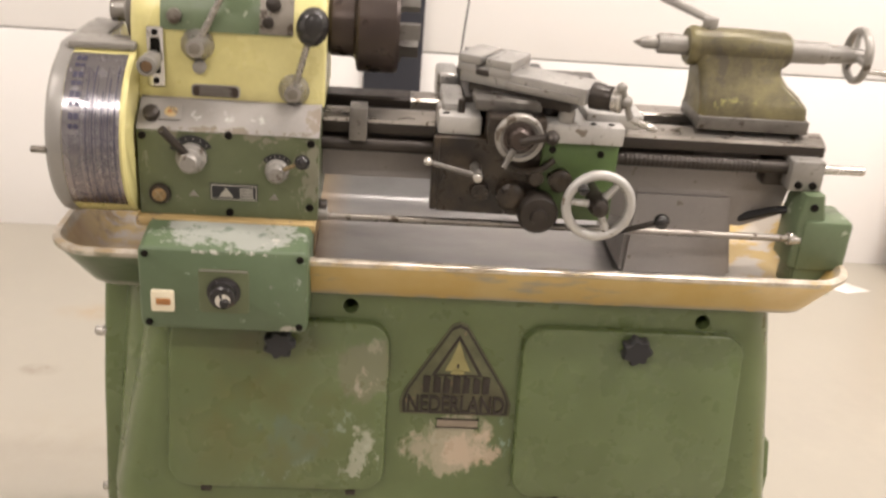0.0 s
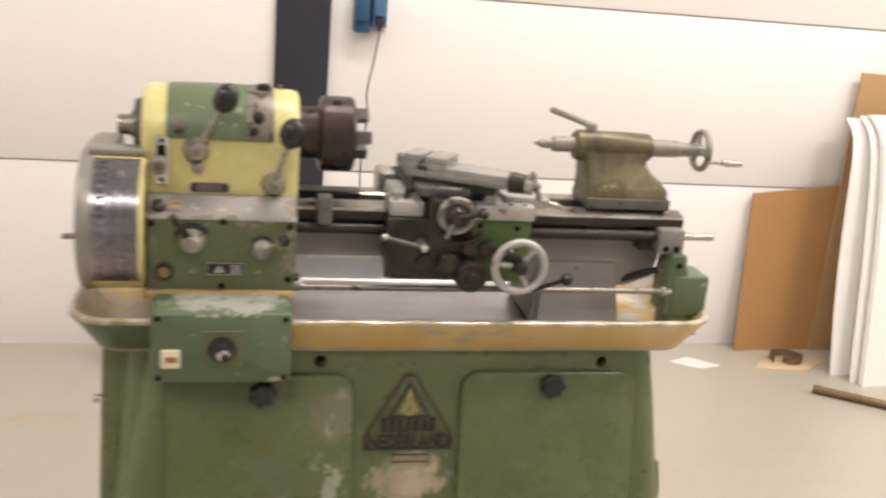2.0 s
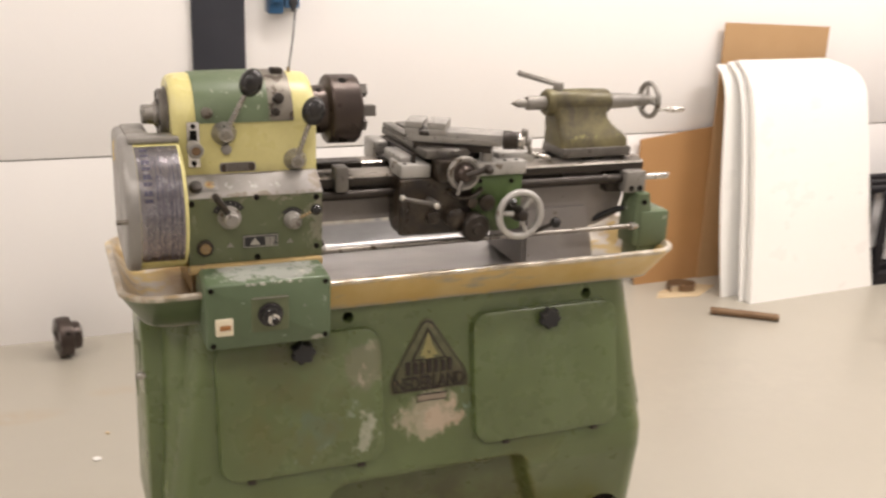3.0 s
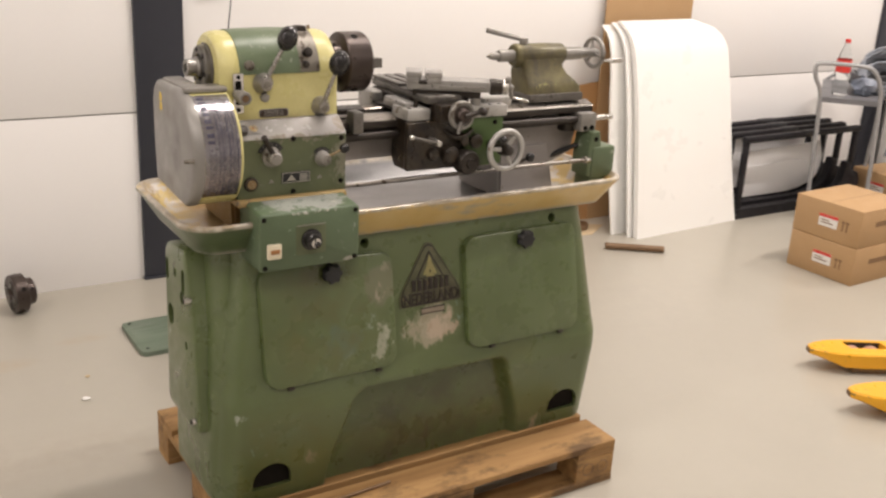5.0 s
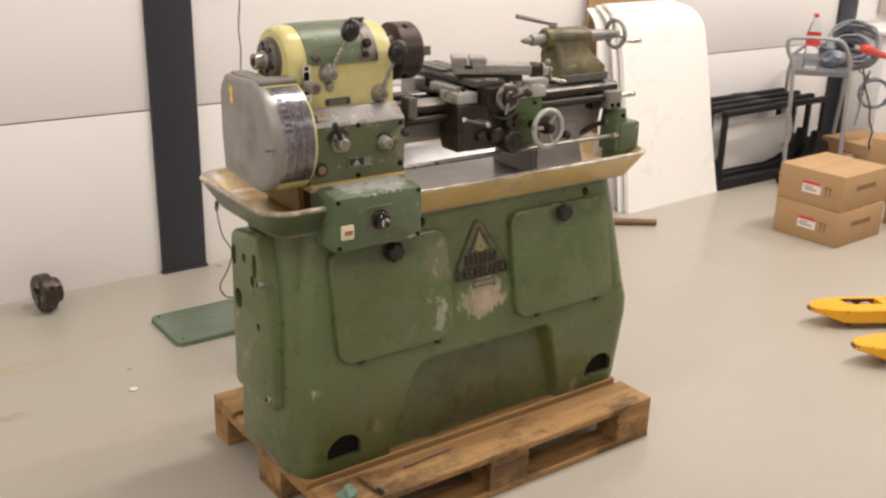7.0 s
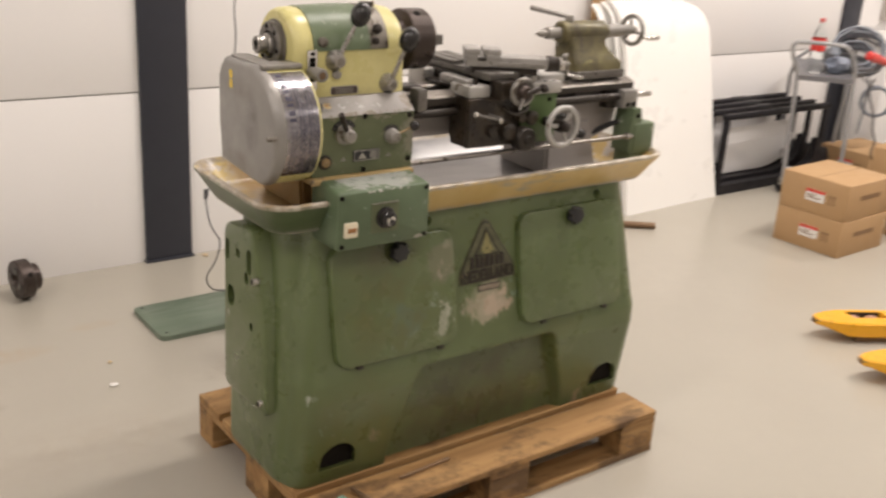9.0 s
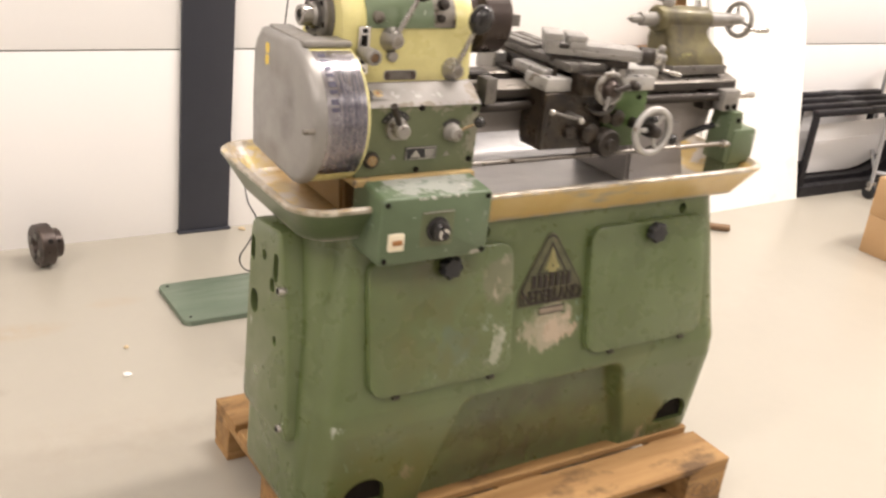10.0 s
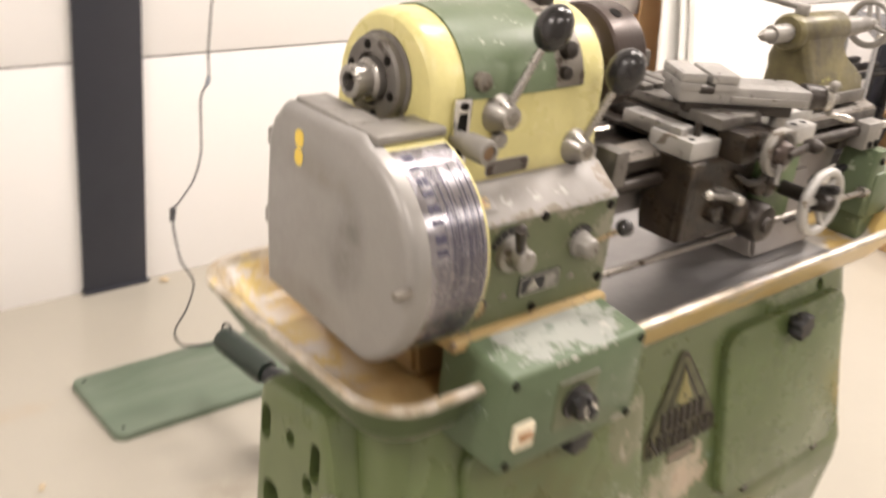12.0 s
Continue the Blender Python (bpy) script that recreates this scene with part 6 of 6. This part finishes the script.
# ---------------------------------------------------------------- cartons
def carton(sx, sy, h, at, rz, label):
    ob = thing("carton", (0, 0, 0), label, "box", "cartons")
    part("body", box((0, 0, 0), (sx, sy, h), 0.004), cardboard, ob)
    lab = part("label", box((-0.0012, sy * 0.34, h * 0.34), (0.0, sy * 0.62, h * 0.66)), label_white, ob)
    part("label_band", box((-0.0020, sy * 0.34, h * 0.58), (-0.0012, sy * 0.62, h * 0.66)), red_plastic, lab)
    for k in range(2):
        part("label_bar", box((-0.0020, sy * (0.46 if k else 0.40), h * (0.42 + 0.07 * k)), (-0.0012, sy * 0.59, h * (0.45 + 0.07 * k))), tape, lab)
    for k in range(2):
        y0 = sy * (0.19 + 0.06 * k)
        part("arrow", box((-0.0008, y0, h * 0.34), (0.0, y0 + 0.008, h * 0.62)), tape, ob)
        part("arrow_head", box((-0.0010, y0 - 0.006, h * 0.56), (-0.0001, y0 + 0.014, h * 0.60)), tape, ob)
    part("hand_hole", box((sx * 0.28, -0.0010, h * 0.52), (sx * 0.72, 0.0, h * 0.66)), tape, ob)
    part("flap_line", box((0.0, sy * 0.5 - 0.0015, h), (sx, sy * 0.5 + 0.0015, h + 0.0008)), tape, ob)
    ob.matrix_basis = pose(*at, 0, 0, rz)
    return ob


c1 = carton(0.43, 0.385, 0.192, (2.862, 0.810, 0.0), 2, "brown cardboard carton with white label at the foot of a stack")
c2 = copy_thing(c1, pose(2.866, 0.812, 0.1935, 0, 0, 2.5))
c2["label"] = "brown cardboard carton with white label on another carton"
c3 = copy_thing(c1, pose(4.40, 1.605, 0.0, 0, 0, -3))
c3["label"] = "brown cardboard carton standing under the trolley"
c6 = copy_thing(c1, pose(3.92, 0.91, 0.0, 0, 0, 10))
c6["label"] = "brown cardboard carton standing behind the stack"
c4 = copy_thing(c1, pose(3.922, 0.912, 0.1935, 0, 0, 11))
c4["label"] = "brown cardboard carton lying on the carton behind"
c5 = copy_thing(c1, pose(3.50, 0.55, 0.0, 0, 0, 0))
c5["label"] = "brown cardboard carton standing beside the stack"
case = thing("storage_cabinet", (5.1, 2.1, 0), "pale grey metal cabinet by the wall behind the trolley", "cabinet")
part("body", box((4.97, 1.95, 0.02), (5.70, 2.20, 0.855), 0.006), pale_panel, case)
part("worktop", box((4.90, 1.93, 0.855), (5.72, 2.28, 0.885), 0.004), label_white, case)
part("plinth", box((5.0, 1.98, 0.0), (5.68, 2.19, 0.02)), black_dull, case)
part("door_gap", box((5.348, 1.9475, 0.06), (5.354, 1.9505, 0.84)), joint_grey, case)

# ---------------------------------------------------------------- black frames with curved feet, stood up in a row
FRAME_W, FRAME_H = 1.06, 0.50
FOOT = [(0.0, 0.0), (0.80, 0.0), (0.98, 0.02), (1.10, 0.07), (1.135, 0.13), (1.11, 0.185), (1.085, 0.20), (1.04, 0.205), (1.00, 0.27), (0.98, 0.268), (0.955, 0.150), (0.915, 0.115), (0.855, 0.090), (0.77, 0.068), (0.68, 0.056), (0.47, 0.058), (0.0, 0.060)]


def frame_unit(x, y, pad, label):
    ob = thing("support_frame", (x, y, 0), label, "frame", "black frames by the wall")
    w, h = FRAME_W, FRAME_H
    part("top_bar", box((x, y - 0.022, h - 0.036), (x + w, y + 0.022, h), 0.010, 3), frame_black, ob)
    part("bar_pad", box((x + pad, y - 0.024, h - 0.026), (x + pad + 0.15, y + 0.024, h + 0.004), 0.010, 3), black_dull, ob, "dull worn pad")
    for px, z0 in ((x + 0.004, 0.05), (x + w - 0.048, 0.19)):
        part("side_post", box((px, y - 0.014, z0), (px + 0.040, y + 0.014, h - 0.034), 0.006), frame_black, ob)
    part("curved_foot", loft([[(x + a * s + (1 - s) * 0.5, y + d, max(b * s, 0.0) + (1 - s) * 0.1 * (b > 0)) for a, b in FOOT] for d, s in ((-0.026, 0.985), (-0.020, 1.0), (0.020, 1.0), (0.026, 0.985))]), frame_black, ob)
    return ob


for k in range(4):
    frame_unit(3.195, 1.89 + 0.114 * k, (0.50, 0.44, 0.47, 0.50)[k], "black metal frame with a curved foot at the wall")
panel_side = [(3.45, 0.060), (3.66, 0.059), (3.87, 0.058), (3.97, 0.072), (4.045, 0.095), (4.105, 0.118), (4.144, 0.155), (4.158, 0.20)]
panel_side += [(4.165, 0.27), (3.45, 0.25)]
panel_bm = loft([[(a, y_, b) for a, b in panel_side] for y_ in (2.058, 2.066)])
lean = solo("seat_panel", panel_bm, pale_panel, "pale grey moulded panel standing behind black frames", "panel")
up_poly = [(3.45, 0.252), (4.165, 0.272), (4.150, 0.372), (4.12, 0.36), (3.45, 0.345)]
part("panel_top", loft([[(a, y_ + (b - 0.25) * 0.2, b) for a, b in up_poly] for y_ in (2.058, 2.066)]), pale_panel, lean, "panel edge bent back")

# ---------------------------------------------------------------- trolley and what lies on it
cart = thing("trolley", (3.9, 1.6, 0), "grey tubular steel trolley with a flat shelf", "trolley")
P1, P2 = Vector((3.665, 1.74, 0)), Vector((3.89, 1.50, 0))
LONG = Vector((0.60, 0.46, 0))


def up(p, z, k=0.0):
    return (p.x + k, p.y, z)


part("end_frame", sweep(smooth_line([up(P1, 0.09), up(P1, 0.40, -0.02), up(P1, 0.74, -0.05), up(P1, 0.86, -0.12), up(P1, 0.925, -0.135), up(P1.lerp(P2, 0.12), 0.945, -0.13), up(P1.lerp(P2, 0.75), 0.945, -0.13), up(P1.lerp(P2, 0.94), 0.92, -0.12), up(P2, 0.84, -0.08), up(P2, 0.74, -0.05), up(P2, 0.40, -0.02), up(P2, 0.09)], 6), 0.0125, 10), tube_grey, cart)
part("end_frame", sweep(smooth_line([up(P1 + LONG, 0.09), up(P1 + LONG, 0.74), up(P2 + LONG, 0.74), up(P2 + LONG, 0.09)], 4), 0.0125, 10), tube_grey, cart)


def deck(z):
    loop = [P1 - LONG * 0.02, P2 - LONG * 0.02, P2 + LONG, P1 + LONG]
    return loft([[up(p, z - 0.03, -0.04) for p in loop], [up(p, z, -0.04) for p in loop]])


part("shelf", deck(0.745), shelf_grey, cart, "darker grey flat shelf")
part("low_rail", sweep([up(P1, 0.16), up(P2, 0.16)], 0.011, 8), tube_grey, cart)
part("low_rail", sweep([up(P1, 0.16), up(P1 + LONG, 0.16)], 0.011, 8), tube_grey, cart)
for p in (P1, P2, P1 + LONG, P2 + LONG):
    wh = part("castor", rod((p.x - 0.014, p.y, 0.045), (p.x + 0.014, p.y, 0.045), 0.045, seg=20, bev=0.006), black_dull, cart)
    part("fork", box((p.x - 0.020, p.y - 0.02, 0.05), (p.x + 0.020, p.y + 0.02, 0.10), 0.005), steel, wh)

bot = thing("bottle", (3.80, 1.755, 0.7455), "clear plastic bottle with a red label and red cap", "bottle")
bx, by = 3.80, 1.755
part("bottle_body", turn((bx, by, 0.7455), (0, 0, 1), [(0, 0.036), (0.006, 0.043), (0.08, 0.043), (0.10, 0.040), (0.12, 0.043), (0.20, 0.043), (0.25, 0.030), (0.285, 0.0145), (0.305, 0.0135)], 24), bottle_clear, bot)
part("bottle_label", turn((bx, by, 0.880), (0, 0, 1), [(0, 0.0437), (0.075, 0.0437)], 24, cap=False), red_plastic, bot)
part("bottle_cap", rod((bx, by, 1.050), (bx, by, 1.072), 0.0155, seg=18, bev=0.002), red_plastic, bot)


def coil(name, centre, axis, big, n, r, mat_, label, seed):
    rn = random.Random(seed)
    u, v, w = basis(axis)
    pts = []
    for k in range(n * 14):
        t = k * math.tau / 14
        rad = big * (0.86 + 0.18 * rn.random())
        pts.append(Vector(centre) + (u * math.cos(t) + v * math.sin(t)) * rad + w * (r * 1.0 * (k / 14 - n / 2) + r * 0.8 * rn.random()))
    return solo(name, sweep(smooth_line(pts, 3), r, 7), mat_, label, "cable")


coil("cable_coil", (4.14, 1.69, 0.862), (-0.60, -0.42, 0.62), 0.160, 13, 0.0072, cable_grey, "thick coil of grey cable standing on the trolley", 1)
coil("cable_coil", (4.12, 1.70, 0.835), (-0.45, -0.35, 0.80), 0.115, 11, 0.0072, cable_grey, "thick coil of grey cable leaning on the trolley", 4)
coil("cable_coil", (4.12, 1.75, 0.800), (0.1, -0.15, 1), 0.155, 9, 0.0072, cable_dark, "loose coil of dark grey cable lying on the trolley", 2)
coil("cable_coil", (4.55, 1.74, 0.515), (-0.80, -0.55, 0.05), 0.098, 12, 0.0058, cable_grey, "coil of grey cable hanging from the trolley", 3)
solo("loose_cable", sweep(smooth_line([(4.53, 1.76, 0.60), (4.44, 1.82, 0.68), (4.34, 1.74, 0.775), (4.24, 1.70, 0.80)]), 0.006, 8), cable_dark, "dark cable end hanging over the trolley edge", "cable")
solo("loose_cable", sweep(smooth_line([(4.06, 1.50, 0.735), (4.12, 1.56, 0.64), (4.09, 1.55, 0.50), (4.02, 1.52, 0.40)]), 0.007, 8), cable_dark, "dark cable end hanging beside the trolley leg", "cable")
solo("loose_cable", sweep(smooth_line([(4.02, 1.53, 0.752), (3.95, 1.475, 0.750), (3.92, 1.43, 0.66), (3.93, 1.385, 0.55), (3.912, 1.362, 0.47), (3.935, 1.345, 0.40), (3.905, 1.335, 0.33), (3.93, 1.322, 0.26), (3.905, 1.318, 0.18), (3.925, 1.315, 0.08), (3.96, 1.33, 0.006)]), 0.0058, 8), black_dull, "wavy black cable hanging from the trolley to the floor", "cable")
film_bm = egg((3.91, 1.68, 0.800), (0.2, 0, 1), 0.060, 0.050, 30, 20)
for v in film_bm.verts:
    k = noise.noise(v.co * 24.0)
    v.co += Vector((k, noise.noise(v.co * 31.0), noise.noise(v.co * 27.0 + Vector((5, 2, 1))))) * 0.035
    v.co.z = max(v.co.z, 0.7465)
solo("plastic_bag", film_bm, cable_blue, "crumpled bluish plastic bag on the trolley", "bag", angle=120)
gun = thing("red_tool", (4.2, 1.66, 0.75), "long red plastic hand tool lying over cables on the trolley", "tool")
part("handle", turn((3.945, 1.50, 0.885), (0.44, 0.03, -0.105), [(0, 0.016), (0.010, 0.027), (0.10, 0.029), (0.17, 0.022), (0.30, 0.019), (0.46, 0.024), (0.48, 0.012)], 16), red_plastic, gun)
# Thin box gives this part of the wall a brownish grey colour.
solo("wall_area", box((5.36, Y1 - 0.03, 0.95), (6.50, Y1 - 0.002, 1.9), 0.003), area_grey, "plain brownish grey area on the white wall", "board")

# ---------------------------------------------------------------- machine skates
def skate(at, rz, label):
    ob = thing("machine_skate", (0, 0, 0), label, "machine skate", "yellow machine skates")
    half = [(0.0, 0.012), (0.008, 0.026), (0.03, 0.040), (0.075, 0.060), (0.13, 0.074), (0.20, 0.077)]
    out = [(a, -b) for a, b in half] + [(0.62 - a, -b) for a, b in half[::-1]] + [(0.62 - a, b) for a, b in half] + [(a, b) for a, b in half[::-1]]
    lift = lambda a: 0.060 - 0.034 * ease(0.02, 0.15, min(a, 0.62 - a))
    loops = [[(a, b, lift(a)) for a, b in inset2(out, 0.006)], [(a, b, lift(a) + 0.006) for a, b in out], [(a, b, 0.084) for a, b in out], [(a, b, 0.090) for a, b in inset2(out, 0.006)]]
    slots = []
    for s0, s1 in ((0.158, 0.318), (0.362, 0.462)):
        poly = [(s0, 0.052), (s0 + 0.012, -0.012), (s1 + 0.012, -0.012), (s1, 0.052)]
        slots.append(loft([[(a, b, z) for a, b in poly] for z in (0.0, 0.12)]))
    part("body", carved(loft(loops), slots), skate_yellow, ob)
    for x in (0.195, 0.275, 0.41):
        part("roller", rod((x, -0.010, 0.040), (x + 0.002, 0.046, 0.040), 0.0395, seg=24, bev=0.003), roller_red, ob)
    # Thin dark plates added so the far slot walls come out dark.
    for x0, x1 in ((0.162, 0.314), (0.366, 0.458)):
        part("dark_slot_face", box((x0, 0.0475, 0.028), (x1, 0.0512, 0.0875), 0.001), dark_iron, ob)
    part("carriage", box((0.17, -0.060, 0.0), (0.46, -0.016, 0.0258), 0.004), rusty, ob)
    part("carriage", box((0.17, 0.054, 0.0), (0.46, 0.066, 0.0258), 0.003), rusty, ob)
    for x0, x1 in ((-0.0025, 0.006), (0.614, 0.6225)):
        part("worn_tip", box((x0, -0.016, 0.064), (x1, 0.016, 0.0845), 0.003), rusty, ob)
    ob.matrix_basis = pose(*at, 0, 0, rz)
    return ob


s1 = skate((1.885, 0.290, 0.0), -30, "orange-yellow machine skate with steel rollers on the floor")
copy_thing(s1, pose(1.700, -0.043, 0.0, 0, 0, -30))
